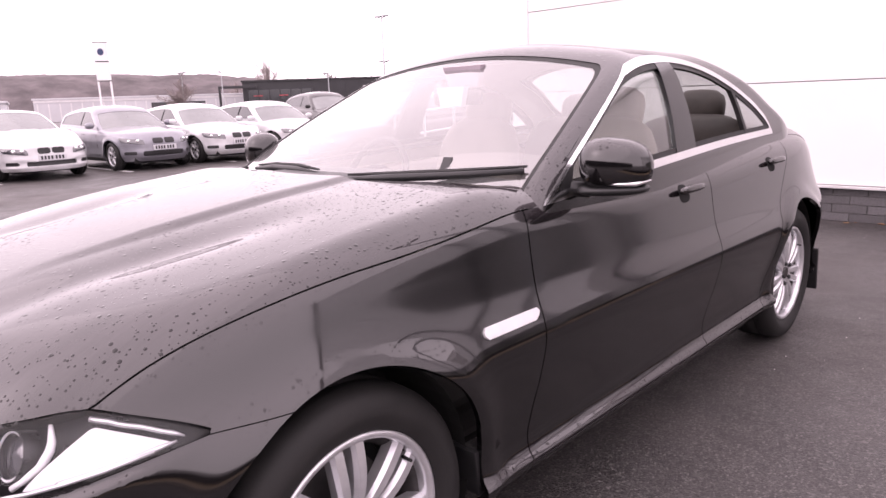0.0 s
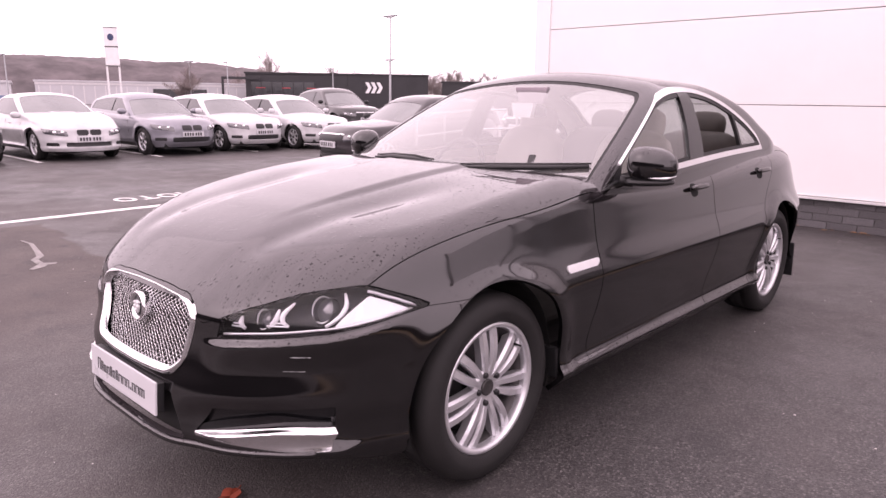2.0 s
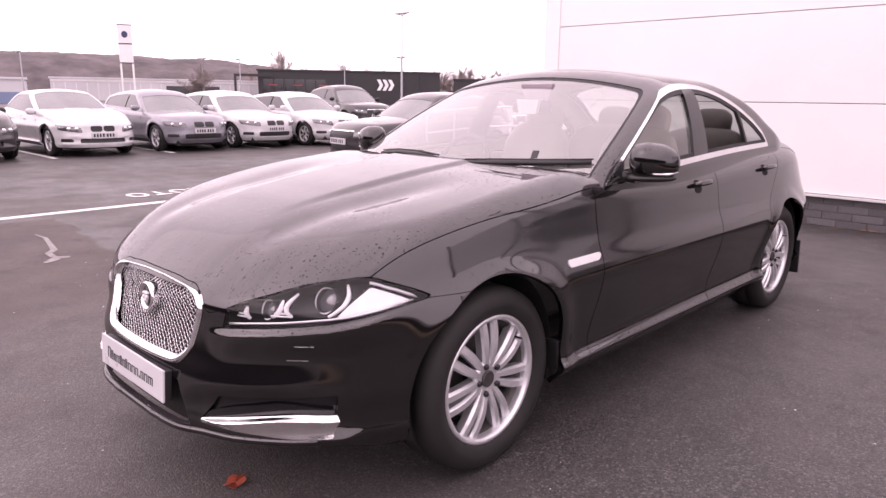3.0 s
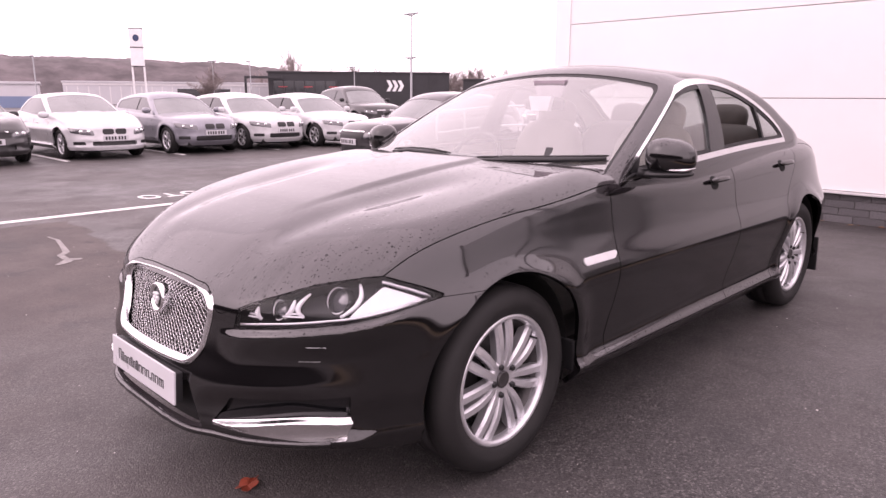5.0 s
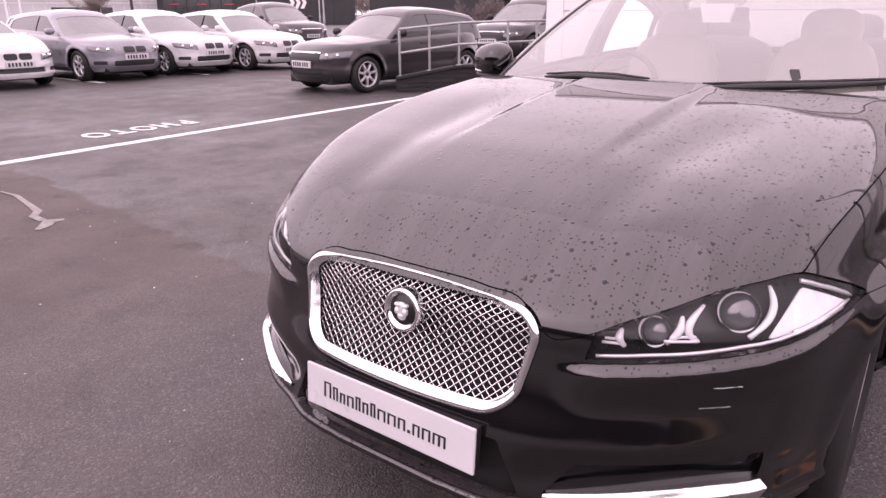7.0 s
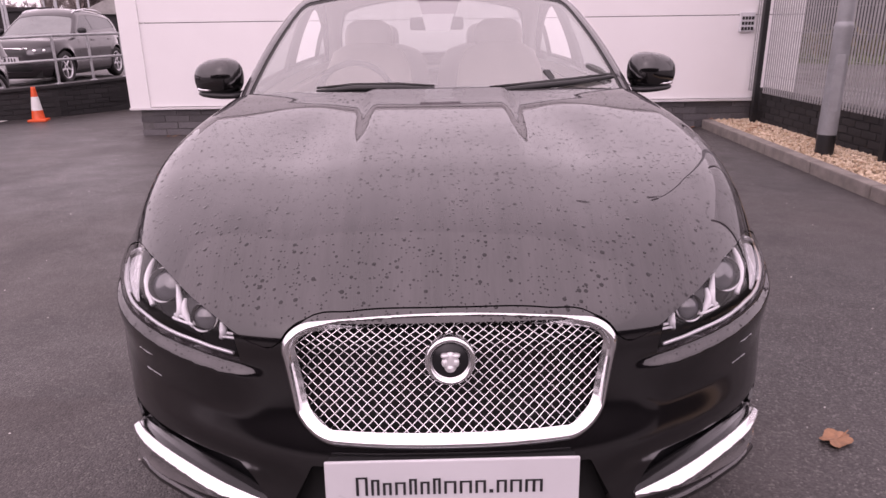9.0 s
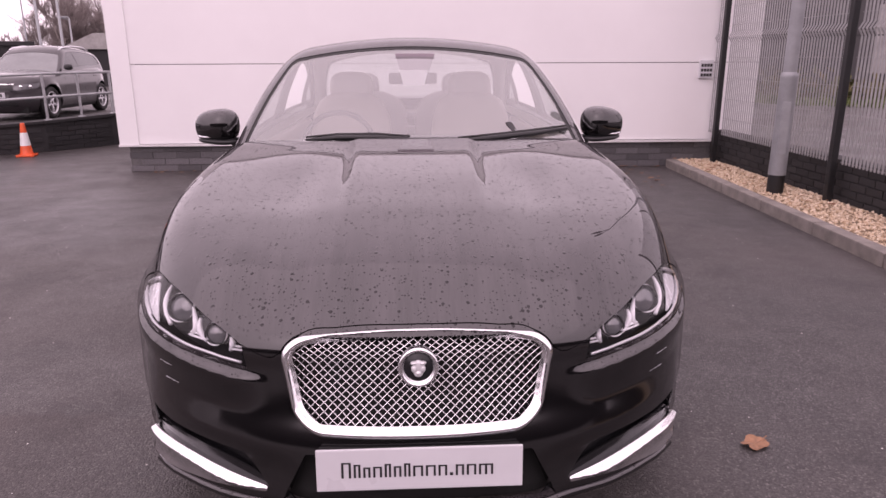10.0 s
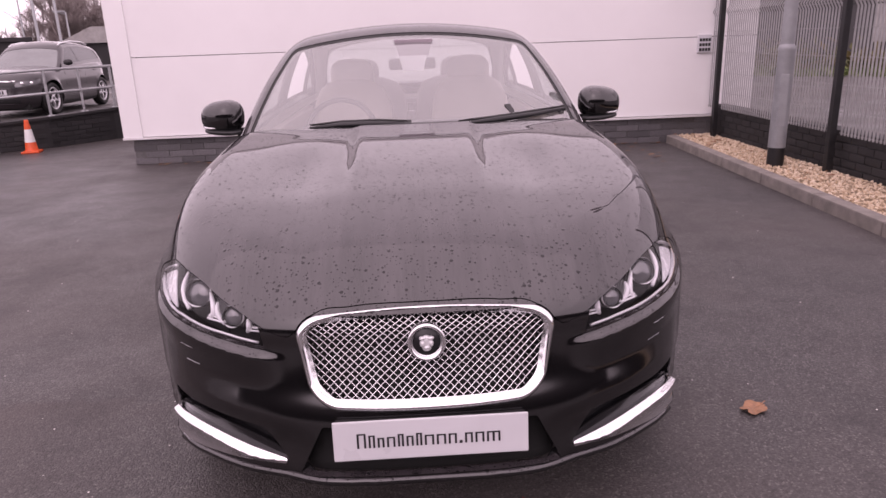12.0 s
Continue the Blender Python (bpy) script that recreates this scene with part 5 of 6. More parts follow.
# wipers
for path, nm in (([(-0.475, 0.650, 1.056), (-0.33, 0.640, 1.066), (-0.16, 0.625, 1.068), (-0.01, 0.600, 1.062)], "wiper"), ([(0.20, 0.560, 1.058), (0.36, 0.600, 1.064), (0.55, 0.715, 1.070), (0.735, 0.815, 1.082)], "wiper")):
    bm = bmesh.new()
    tube(bm, path, [0.006, 0.013, 0.012, 0.008], 8)
    w = part(nm, bm, M_BLACK, car, "black windscreen wiper", True)
    rise = [(x, y + 0.015, z + 0.012) for x, y, z in path]
    part("wiper_blade", tubed(rise, [0.004, 0.008, 0.008, 0.004], 6), M_RUBBER, w)

# wheels, arches, flaps, underbody
for side in (1, -1):
    for y in (0, AXLE):
        wheel_parts(car, 0.888 * side, y, WHEEL_R, 0.234, 14, True, side)
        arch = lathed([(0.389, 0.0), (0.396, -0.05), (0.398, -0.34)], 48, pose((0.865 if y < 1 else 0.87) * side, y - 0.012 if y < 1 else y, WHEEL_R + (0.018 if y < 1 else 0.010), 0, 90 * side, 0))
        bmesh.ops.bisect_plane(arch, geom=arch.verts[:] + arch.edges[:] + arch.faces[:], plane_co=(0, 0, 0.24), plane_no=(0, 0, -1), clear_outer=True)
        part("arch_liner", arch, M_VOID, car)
    for y, name, drop in ((0.384, "front_mud_flap", 0.02), (AXLE + 0.408, "rear_mud_flap", 0.13)):
        bm = boxed(-0.12, -0.008, -drop, 0.035, 0.012, 0.11, 0.006, pose(0.87 * side, y, 0.30, 6, 0, 0))
        part(name, bm, M_BLACK, car, "black mud flap")
part("underbody", boxed(-0.62, -0.45, 0.22, 0.62, 3.8, 0.30, 0.02), M_VOID, car)
part("engine_bay_floor", boxed(-0.60, -0.62, 0.30, 0.60, 0.45, 0.60, 0.05), M_VOID, car)

# inside: floor, dashboard, steering wheel, seats, mirror
part("cabin_floor", boxed(-0.70, 0.5, 0.30, 0.70, 3.3, 0.42, 0.03), M_DASH, car)
part("door_lining", boxed(-0.80, 0.75, 0.42, -0.74, 2.8, 0.98, 0.02), M_CREAM, car)
part("door_lining", boxed(0.74, 0.75, 0.42, 0.80, 2.8, 0.98, 0.02), M_CREAM, car)
dash = bmesh.new()
pillow(dash, 0.72, 0.26, 0.13, pose(0, 0.98, 0.905, -8, 0, 0), 4, 12)
dashboard = part("dashboard", dash, M_DASH, car, "dark dashboard", True)
wheel_m = pose(-0.385, 1.20, 0.96, 66, 0, 0)
ringpts = [wheel_m @ Vector((0.185 * math.cos(a), 0.185 * math.sin(a), 0)) for a in [2 * math.pi * k / 36 for k in range(37)]]
sw = part("steering_wheel", tubed(ringpts, 0.015, 8), M_DASH, car, "dark steering wheel", True)
part("steering_hub", pillowed(0.085, 0.065, 0.03, wheel_m, 3, 8), M_DASH, sw, "", True)
for a in (0, 180, 270):
    part("steering_spoke", boxed(0.05, -0.014, -0.008, 0.18, 0.014, 0.008, 0.004, wheel_m @ pose(0, 0, 0, 0, 0, a)), M_DASH, sw)
for x in (-0.37, 0.37):
    for y in (1.62, 2.52):
        seat = part("seat", pillowed(0.25, 0.26, 0.09, pose(x, y - 0.05, 0.56, 6, 0, 0), 4, 10), M_CREAM, car, "cream leather seat", True)
        # rear backs and headrests are darker than the front ones
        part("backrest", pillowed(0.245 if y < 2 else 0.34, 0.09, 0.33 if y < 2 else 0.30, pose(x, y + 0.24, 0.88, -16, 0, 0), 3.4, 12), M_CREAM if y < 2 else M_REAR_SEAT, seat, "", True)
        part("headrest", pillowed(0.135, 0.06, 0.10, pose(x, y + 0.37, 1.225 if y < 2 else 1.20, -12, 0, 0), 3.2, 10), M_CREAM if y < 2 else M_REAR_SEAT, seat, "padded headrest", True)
part("parcel_shelf", boxed(-0.62, 2.95, 0.96, 0.62, 3.5, 0.99, 0.01), M_DASH, car)
mir = part("rear_view_mirror", boxed(-0.128, -0.016, -0.030, 0.128, 0.016, 0.030, 0.014, pose(0.010, 1.33, 1.302, 8, 0, 0)), M_BLACK, car, "black interior mirror", True)
part("mirror_shell", prismed(((-0.075, 0.040), (0.075, 0.040), (0.056, -0.038), (-0.056, -0.038)), 0.03, pose(0.015, 1.31, 1.306, 90, 0, 0)), M_WHITE, mir, "pale mirror back shell")
part("sensor_housing", prismed(((-0.105, 0.090), (0.105, 0.090), (0.078, 0.0), (-0.078, 0.0)), 0.03, pose(0.022, 1.385, 1.342, 96, 0, 0)), M_MAUVE, mir, "mauve-grey sensor housing under the roof")
part("headlining", boxed(-0.42, 1.56, 1.438, 0.42, 2.45, 1.446, 0.004), M_LINER, car)
part("permit_holder", boxed(-0.016, -0.004, -0.05, 0.016, 0.004, 0.05, 0.003, pose(0.468, 0.752, 1.086, -55, 0, 25)), M_BLACK, car, "small black windscreen tag")

# ---------------------------------------------------------------- parked cars
hatch_shape = CarShape(
    nose=Curve((0.15, -0.70), (0.3, -0.80), (0.5, -0.80), (0.65, -0.775), (0.75, -0.72), (0.85, -0.62)),
    tail=Curve((0.15, 3.30), (0.4, 3.48), (0.8, 3.45), (1.0, 3.40)),
    width=Curve((0.15, 0.78), (0.25, 0.85), (0.5, 0.872), (0.65, 0.88), (0.8, 0.862), (0.95, 0.82)),
    top=Curve((-0.8, 0.68), (-0.6, 0.80), (-0.2, 0.88), (0.2, 0.925), (0.5, 0.95), (0.9, 0.97), (2.5, 1.0), (3.4, 1.0)),
    drop=Curve((-0.8, 0.06), (0, 0.07), (3.0, 0.04)),
    cabin_width=Curve((0.85, 0.82), (1.0, 0.78), (1.2, 0.69), (1.40, 0.58)),
    screen=Curve((0.85, 0.32), (0.95, 0.48), (1.2, 0.92), (1.38, 1.25), (1.45, 1.45)),
    back=Curve((0.9, 3.45), (1.1, 3.36), (1.3, 3.18), (1.42, 2.98)),
    roof=Curve((0.9, 1.30), (1.2, 1.39), (1.7, 1.435), (2.2, 1.425), (2.8, 1.37), (3.2, 1.31)),
    axle=2.69, wheel=0.315, y_rear=2.3, k=0.08, taper=0.08, arch=0.02)


def scaled(fn, s):
    return lambda x, y, z: fn(x / s[0], y / s[1], z / s[2]) * min(s)


def parked_car(label, shape, paint, at, scale=(1, 1, 1), face="kidney", group="", rims=7, plate=True, rails=False):
    """A parked car, nose towards -y before it is laid by at."""
    c = thing("parked_car", label, "car", group, at=at)
    s = scale
    Bf, Cf = scaled(shape.body, s), scaled(shape.cabin, s)
    r, ax = shape.wheel * s[2], shape.axle * s[1]
    tail = float(shape.tail(0.5)) * s[1] + 0.2
    sheet = surface(Bf, (-0.07, -1.15, 0.10), (1.05, tail, 1.25 * s[2]), 0.034)
    sheet = cut(cut(sheet, lambda x, y, z: x), lambda x, y, z: z - 0.20)
    arch = lambda x, y, z: np.where(x > 0.45, np.minimum(np.hypot(y, z - r), np.hypot(y - ax, z - r)) - r * 1.13, 1.0)
    sheet = cut(cut(sheet, arch), lambda x, y, z: np.where(z > 0.88 * s[2], Cf(x, y, z) + 0.02, 0.02))
    gap = lambda x, y, z: np.minimum(np.minimum(z - 0.30, 0.42 * s[2] - z), np.where(y < 0, 0.46 - x, -1.0))
    skin("body", cut(sheet, neg(gap)), Bf, paint, c, 0.03, 0, label="")
    skin("lower_intake", cut(sheet, gap), Bf, M_BLACK, c, 0.01, 0, -0.03, label="black lower intake")
    if face == "kidney":
        for side in (1, -1):
            f = lambda x, y, z: np.where(y < 0, 0.030 - np.hypot(np.maximum(np.abs(x - 0.130) - 0.085, 0), np.maximum(np.abs(z - 0.635 * s[2]) - 0.028, 0)), -1.0)
            skin("grille", cut(sheet, f), Bf, M_BLACK, c, 0.02, side, 0.006, label="black kidney grille half")
    else:
        f = lambda x, y, z: np.where(y < 0, -np.maximum(x - 0.40, np.abs(z - 0.62 * s[2]) - 0.055), -1.0)
        skin("grille", cut(sheet, f), Bf, M_BLACK, c, 0.02, 0, 0.005, label="black slatted grille")
        f2 = lambda x, y, z: np.where(y < 0, -np.maximum(x - 0.42, np.abs(z - 0.685 * s[2]) - 0.012), -1.0)
        skin("grille_bar", cut(sheet, f2), Bf, M_CHROME, c, 0.02, 0, 0.01, label="bright upper grille bar")
    for side in (1, -1):
        fl = lambda x, y, z: np.where(y < 0.1, -np.maximum(np.abs(x - 0.60 - 0.2 * (z - 0.64 * s[2])) - 0.18, np.abs(z - 0.635 * s[2] - 0.16 * (x - 0.6)) - 0.052), -1.0)
        lampp = skin("headlamp", cut(sheet, fl), Bf, M_LENS, c, 0.02, side, 0.003, label="clear swept headlamp")
        for lx in (0.52, 0.66):
            q = meet(Bf, (lx * s[0], -1.4, 0.64 * s[2]), (0, 1, 0), 0, 1.5)
            part("lamp_ring", pillowed(0.045, 0.02, 0.04, Matrix.Translation((q.x * side, q.y + 0.004, q.z)), 2.2, 6), M_REFLECTOR, lampp, "", True)
        fg = lambda x, y, z: np.where(y < 0.1, -np.maximum(np.abs(x - 0.66) - 0.09, np.abs(z - 0.38 * s[2]) - 0.035), -1.0)
        skin("fog_surround", cut(sheet, fg), Bf, M_BLACK, c, 0.01, side, 0.003)
    top_sheet = cut(surface(Cf, (-0.07, 0.1, 0.80 * s[2]), (0.95, tail, 1.56 * s[2]), 0.034), lambda x, y, z: x)
    top_sheet = cut(top_sheet, lambda x, y, z: Bf(x, y, z) + 0.012)
    u = lambda x, y, z: (x / s[0], y / s[1], z / s[2])
    side_t = lambda x, y, z: (x - shape.cabin_width(z) * (1 - shape.taper * step(1.7, shape.y_rear + 1.1, y))) * 0.93
    roof_t = lambda x, y, z: (z - shape.roof(y) + 0.05 * (x / 0.55) ** 2) * 0.97
    scr = lambda x, y, z: np.minimum(-0.06 - smax(side_t(*u(x, y, z)), roof_t(*u(x, y, z)), 0.03), 1.55 * s[1] - y)
    rear = lambda x, y, z: np.minimum(-0.07 - smax(side_t(*u(x, y, z)), roof_t(*u(x, y, z)), 0.03), y - 2.2 * s[1])
    belt = lambda y: 0.965 + 0.03 * (y - 1.0)

    def dlo(x, y, z):
        X, Y, Z = u(x, y, z)
        up = shape.roof(Y) - 0.085 - 0.05
        return np.minimum(np.minimum(up - Z, Z - belt(Y)), np.minimum(np.minimum((Y - shape.screen(Z) - 0.30), shape.back(Z) - 0.32 - Y), X - 0.4))

    skin("roof", cut(cut(cut(top_sheet, neg(scr)), neg(rear)), neg(dlo)), Cf, paint, c, 0.02, 0)
    skin("windscreen", cut(top_sheet, scr), Cf, M_SCREEN, c, 0.01, 0, -0.006, label="dark reflecting windscreen")
    skin("rear_window", cut(top_sheet, rear), Cf, M_WINDOW, c, 0.01, 0, -0.006)
    for side in (1, -1):
        skin("side_window", cut(cut(top_sheet, dlo), lambda x, y, z: np.where(y < 1.72 * s[1], -1, 1) * -1.0 * (np.abs(y - 1.72 * s[1]) - 0.03)), Cf, M_WINDOW, c, 0.01, side, -0.006, label="dark front side window")
        skin("side_window", cut(cut(top_sheet, dlo), lambda x, y, z: y - 1.72 * s[1] - 0.03), Cf, M_WINDOW, c, 0.01, side, -0.006, label="dark rear side window")
        for y in (0, ax):
            wheel_parts(c, (float(shape.width(0.35)) - 0.015) * s[0] * side, y, r, r * 0.66, rims, False, side, 0.2)
        part("door_mirror", pillowed(0.10, 0.06, 0.07, pose(0.93 * s[0] * side, 0.80 * s[1], 0.99 * s[2]), 2.6, 8), paint if face != "bar" else M_BLACK, c, "", True)
        for gy in (0.66, 1.72, 2.62):
            gap_line = lambda x, y, z: np.minimum(np.minimum(0.007 - np.abs(y - gy * s[1] - 0.15 * (z - 0.7)), x - 0.5), np.minimum(z - 0.30, 0.96 * s[2] - z))
            skin("door_gap", cut(sheet, gap_line), Bf, M_RUBBER, c, 0.004, side, 0.002)
        sill_band = lambda x, y, z: np.minimum(np.minimum(0.275 - z, x - 0.5), np.minimum(y - r * 1.2, ax - r * 1.2 - y))
        skin("sill_trim", cut(sheet, sill_band), Bf, M_BLACK, c, 0.006, side, 0.003, label="black lower sill trim")
        for hy in (1.42, 2.35):
            q = meet(Bf, (1.3, hy * s[1], 0.80 * s[2]), (-1, 0, 0), 0, 1.3)
            part("door_handle", boxed(-0.015, -0.09, -0.012, 0.02, 0.09, 0.012, 0.006, Matrix.Translation((q.x * side, q.y, q.z))), paint, c)
        if rails:
            part("roof_rail", tubed([(0.56 * s[0] * side, yy * s[1], zz * s[2]) for yy, zz in ((1.25, 1.33), (1.4, 1.375), (1.9, 1.415), (2.5, 1.395), (2.8, 1.335))], 0.02, 8), M_ALLOY, c, "bright roof rail", True)
    if plate:
        q = meet(Bf, (0, -1.4, 0.49 * s[2]), (0, 1, 0), 0, 1.5)
        pl = part("number_plate", boxed(-0.26, -0.012, -0.056, 0.26, 0.012, 0.056, 0.003, Matrix.Translation((0, q.y - 0.012, q.z))), M_PLATE, c, "pale number plate with dark bars")
        for k in range(7):
            x0 = -0.22 + 0.061 * k + (0.02 if k > 3 else 0)
            part("plate_bar", boxed(x0, q.y - 0.027, q.z - 0.035, x0 + 0.035, q.y - 0.0235, q.z + 0.035), M_INK, pl)
    part("underbody", boxed(-0.6, -0.6, 0.16, 0.6, tail - 0.5, 0.4), M_VOID, c)
    return c


row = "cars parked in the far row"
parked_car("white saloon car with black kidney grille", saloon, P_WHITE, pose(-13.95, 3.80, 0, 0, 0, 91), (0.945, 0.955, 0.925), "kidney", row)
parked_car("silver-blue hatchback with amber-free clear lamps", hatch_shape, P_SILVER, pose(-13.9, 6.10, 0, 0, 0, 91), (1, 1, 1), "kidney", row)
white = parked_car("white hatchback with black kidney grille", hatch_shape, P_WHITE, pose(-13.9, 8.05, 0, 0, 0, 91), (1, 1, 1), "kidney", row)
copy_thing(white, pose(-13.5, 10.0, 0, 0, 0, 91))
parked_car("black saloon car with chrome-barred grille", saloon, P_BLACK, pose(-13.75, 1.42, 0, 0, 0, 91), (0.965, 0.98, 0.945), "bar", row)
parked_car("dark hatchback with bright-edged grille beside the ramp", hatch_shape, P_DARK, pose(-8.30, 7.18, 0, 0, 0, -6), (0.99, 0.97, 1.005), "bar")
parked_car("dark grey sport utility car with roof rails behind the railing", hatch_shape, P_DARK, pose(-8.95, 13.9, 0.10, 0, 0, 0), (1.02, 0.97, 1.14), "bar", "", 5, True, True)
parked_car("large black off-road car behind the row", hatch_shape, P_BLACK, pose(-18.6, 15.6, 0, 0, 0, 80), (1.10, 1.08, 1.22), "bar")
copy_thing(white, pose(-21.5, 1.8, 0, 0, 0, 88))
copy_thing(white, pose(-22.0, 9.4, 0, 0, 0, 92))

# ---------------------------------------------------------------- small things near
cone = thing("traffic_cone", "orange traffic cone with a white sleeve by the ramp", "traffic cone", at=pose(-5.77, 8.19, 0, 0, 0, 12) @ Matrix.Scale(1.07, 4))
part("cone_base", boxed(-0.115, -0.115, 0, 0.115, 0.115, 0.03, 0.01), M_ORANGE, cone)
part("cone_body", lathed([(0.092, 0.028), (0.082, 0.045), (0.067, 0.15), (0.0665, 0.152)], 28), M_ORANGE, cone, "", True)
part("cone_sleeve", lathed([(0.068, 0.15), (0.045, 0.33)], 28), M_REFLECTIVE, cone, "white reflective sleeve", True)
part("cone_tip", lathed([(0.044, 0.33), (0.028, 0.445), (0.026, 0.46), (0.016, 0.462)], 28), M_ORANGE, cone, "", True)


def dead_leaf(label, material, at, size):
    bm = bmesh.new()
    n = 22
    centre = bm.verts.new((0, 0, 0.006))
    ring = []
    for k in range(n):
        a = 2 * math.pi * k / n
        r = size * (0.62 + 0.38 * abs(math.cos(2.5 * a)) ** 0.7)
        ring.append(bm.verts.new((r * math.cos(a), r * 0.75 * math.sin(a), 0.004 + 0.012 * abs(math.sin(1.5 * a)))))
    for k in range(n):
        bm.faces.new((centre, ring[k], ring[(k + 1) % n]))
    tube(bm, [(size * 0.5, 0, 0.006), (size * 1.4, 0.01, 0.004)], 0.002, 5)
    ob = mesh_object("dead_leaf", bm, material)
    ob.matrix_basis = at
    mod = ob.modifiers.new("thick", "SOLIDIFY")
    mod.thickness = 0.0012
    return tagged(ob, label, "leaf", "fallen leaves")


dead_leaf("pale brown fallen leaf on the asphalt", M_DEAD_LEAF, pose(1.265, -0.225, 0.002, 0, 0, 30), 0.062)
dead_leaf("wet red-brown fallen leaf on the asphalt", M_RED_LEAF, pose(0.32, -0.735, 0.002, 0, 0, 110), 0.05)

# ---------------------------------------------------------------- the distance
def hill(name, x0, y0, x1, y1, heights, depth, material, label, seed):
    bm = bmesh.new()
    n, m = 240, 10
    prof = Curve(*heights)
    grid = []
    a, b = Vector((x0, y0, 0)), Vector((x1, y1, 0))
    d = (b - a).normalized()
    away = Vector((-d.y, d.x, 0))
    for i in range(n + 1):
        t = i / n
        rowv = []
        for j in range(m + 1):
            s = j / m
            h = float(prof(t)) * math.sin(math.pi / 2 * s) + 3.0 * noise.noise(Vector((t * 14, s * 3, seed))) + 1.8 * noise.noise(Vector((t * 90, s * 9, seed)))
            rowv.append(bm.verts.new(a.lerp(b, t) + away * depth * s + Vector((0, 0, max(h, -2) if j else -3))))
        grid.append(rowv)
    for i in range(n):
        for j in range(m):
            bm.faces.new((grid[i][j], grid[i + 1][j], grid[i + 1][j + 1], grid[i][j + 1]))
    return tagged(mesh_object(name, bm, material, True), label, "", "", "structure")


hill("hill_backdrop", -790, -120, -560, 520, ((0, 39), (0.3, 40.5), (0.5, 42), (0.65, 40), (0.78, 36), (0.9, 26), (1.0, 16)), 160, M_HILL, "long brown wooded hill on the skyline", 1.0)


def building(name, label, a, b, depth, height, material, category="building"):
    """A plain block whose front runs from a to b."""
    t = thing(name, label, category)
    a, b = Vector((*a, 0)), Vector((*b, 0))
    d = b - a
    m = Matrix.Translation(a) @ pose(0, 0, 0, 0, 0, math.degrees(math.atan2(d.y, d.x)))
    part("wall", boxed(0, 0, 0, d.length, depth, height, 0.03, m), material, t)
    part("roof", boxed(-0.15, -0.15, height, d.length + 0.15, depth + 0.15, height + 0.25, 0.03, m), material, t)
    return t, m, d.length


shed, m, w = building("warehouse", "long pale metal warehouse with a low roof", (-112.4, 33.0), (-98, 66), 30, 3.2, M_SHED)
for k in range(24):
    part("cladding_rib", boxed(0.4 + k * 1.48, -0.05, 0, 0.55 + k * 1.48, 0.0, 2.7, 0, m), M_TRIM, shed)
part("red_band", boxed(0, -0.08, 2.85, w, -0.01, 3.15, 0, m), M_TRIM, shed)
part("dock_door", boxed(16, -0.10, 0, 24, -0.02, 2.4, 0, m), M_WINDOW, shed)
blue, m, w = building("blue_shed", "pale blue metal shed", (-85.6, 12.5), (-83.0, 21.7), 14, 2.5, M_SHED)
part("blue_lower_wall", boxed(0.2, -0.06, 0, w - 0.2, -0.01, 1.2, 0, m), M_SHED_BLUE, blue)
show, m, w = building("showroom", "charcoal car showroom with white arrow marks", (-83.1, 50.1), (-67.7, 69.9), 22, 4.45, M_BLACK_CLAD)
for k in range(7):
    part("cladding_panel", boxed(9.6 + 2.1 * k, -0.05, 0.05, 11.65 + 2.1 * k, -0.005, 4.42, 0.01, m), M_BLACK_CLAD, show)
part("shopfront_glass", boxed(0.6, -0.10, 0.3, 9.3, -0.02, 3.4, 0, m), M_WINDOW, show, "tall showroom glazing")
for k in range(7):
    part("mullion", boxed(0.6 + 1.42 * k, -0.18, 0.2, 0.72 + 1.42 * k, -0.101, 3.5, 0, m), M_BLACK_CLAD, show)
for k in range(3):
    part("red_sign", boxed(1.4 + 3.4 * k, -0.26, 2.55, 2.6 + 3.4 * k, -0.19, 2.65, 0, m), M_RED, show, "small red shop light")
for k in range(3):
    v = ((0, 0), (0.55, 0), (1.0, 0.85), (0.55, 1.7), (0, 1.7), (0.45, 0.85))
    part("arrow_mark", prismed(v, 0.06, m @ pose(16.2 + 0.78 * k, -0.06, 2.05, 90, 0, 0) @ Matrix.Scale(0.88, 4)), M_WHITE, show, "white arrow mark")
part("canopy_beam", boxed(-3.0, -1.2, 3.65, 2.0, -0.9, 4.0, 0.02, m), M_BLACK_CLAD, show)
part("canopy_post", boxed(-3.0, -1.2, 0, -2.7, -0.9, 3.65, 0.02, m), M_BLACK_CLAD, show)
annex, m, w = building("annex", "low dark annex beside the showroom", (-66.5, 71.5), (-50, 86), 16, 3.6, M_BLACK_CLAD)
grey, m, w = building("grey_depot", "long grey depot wall beyond the fence", (8, 28), (34, 13), 12, 3.9, M_DEPOT)
for k in range(7):
    part("depot_bay", boxed(1 + 3.1 * k, -0.06, 0.8, 2.9 + 3.1 * k, -0.01, 3.2, 0.01, m), M_CONCRETE if k % 2 else M_BLACK_CLAD, grey)
depot, m, w = building("brick_house", "low dark roofed building beyond the car park", (-25.6, 40.5), (-22.8, 42.2), 8, 2.2, M_DARK_BRICK)
roofy, m, w = building("pitched_roof_building", "dark brick building with a pale pitched roof", (-17.4, 35.2), (-11.5, 37.5), 7, 1.9, M_DARK_BRICK)
part("pitched_roof", prismed(((-0.5, 1.9), (7.0, 1.9), (6.2, 2.7), (1.2, 2.7)), 7.4, m @ pose(0, 7.2, 0, 90, 0, 0)), M_CONCRETE, roofy, "pale grey roof slope")

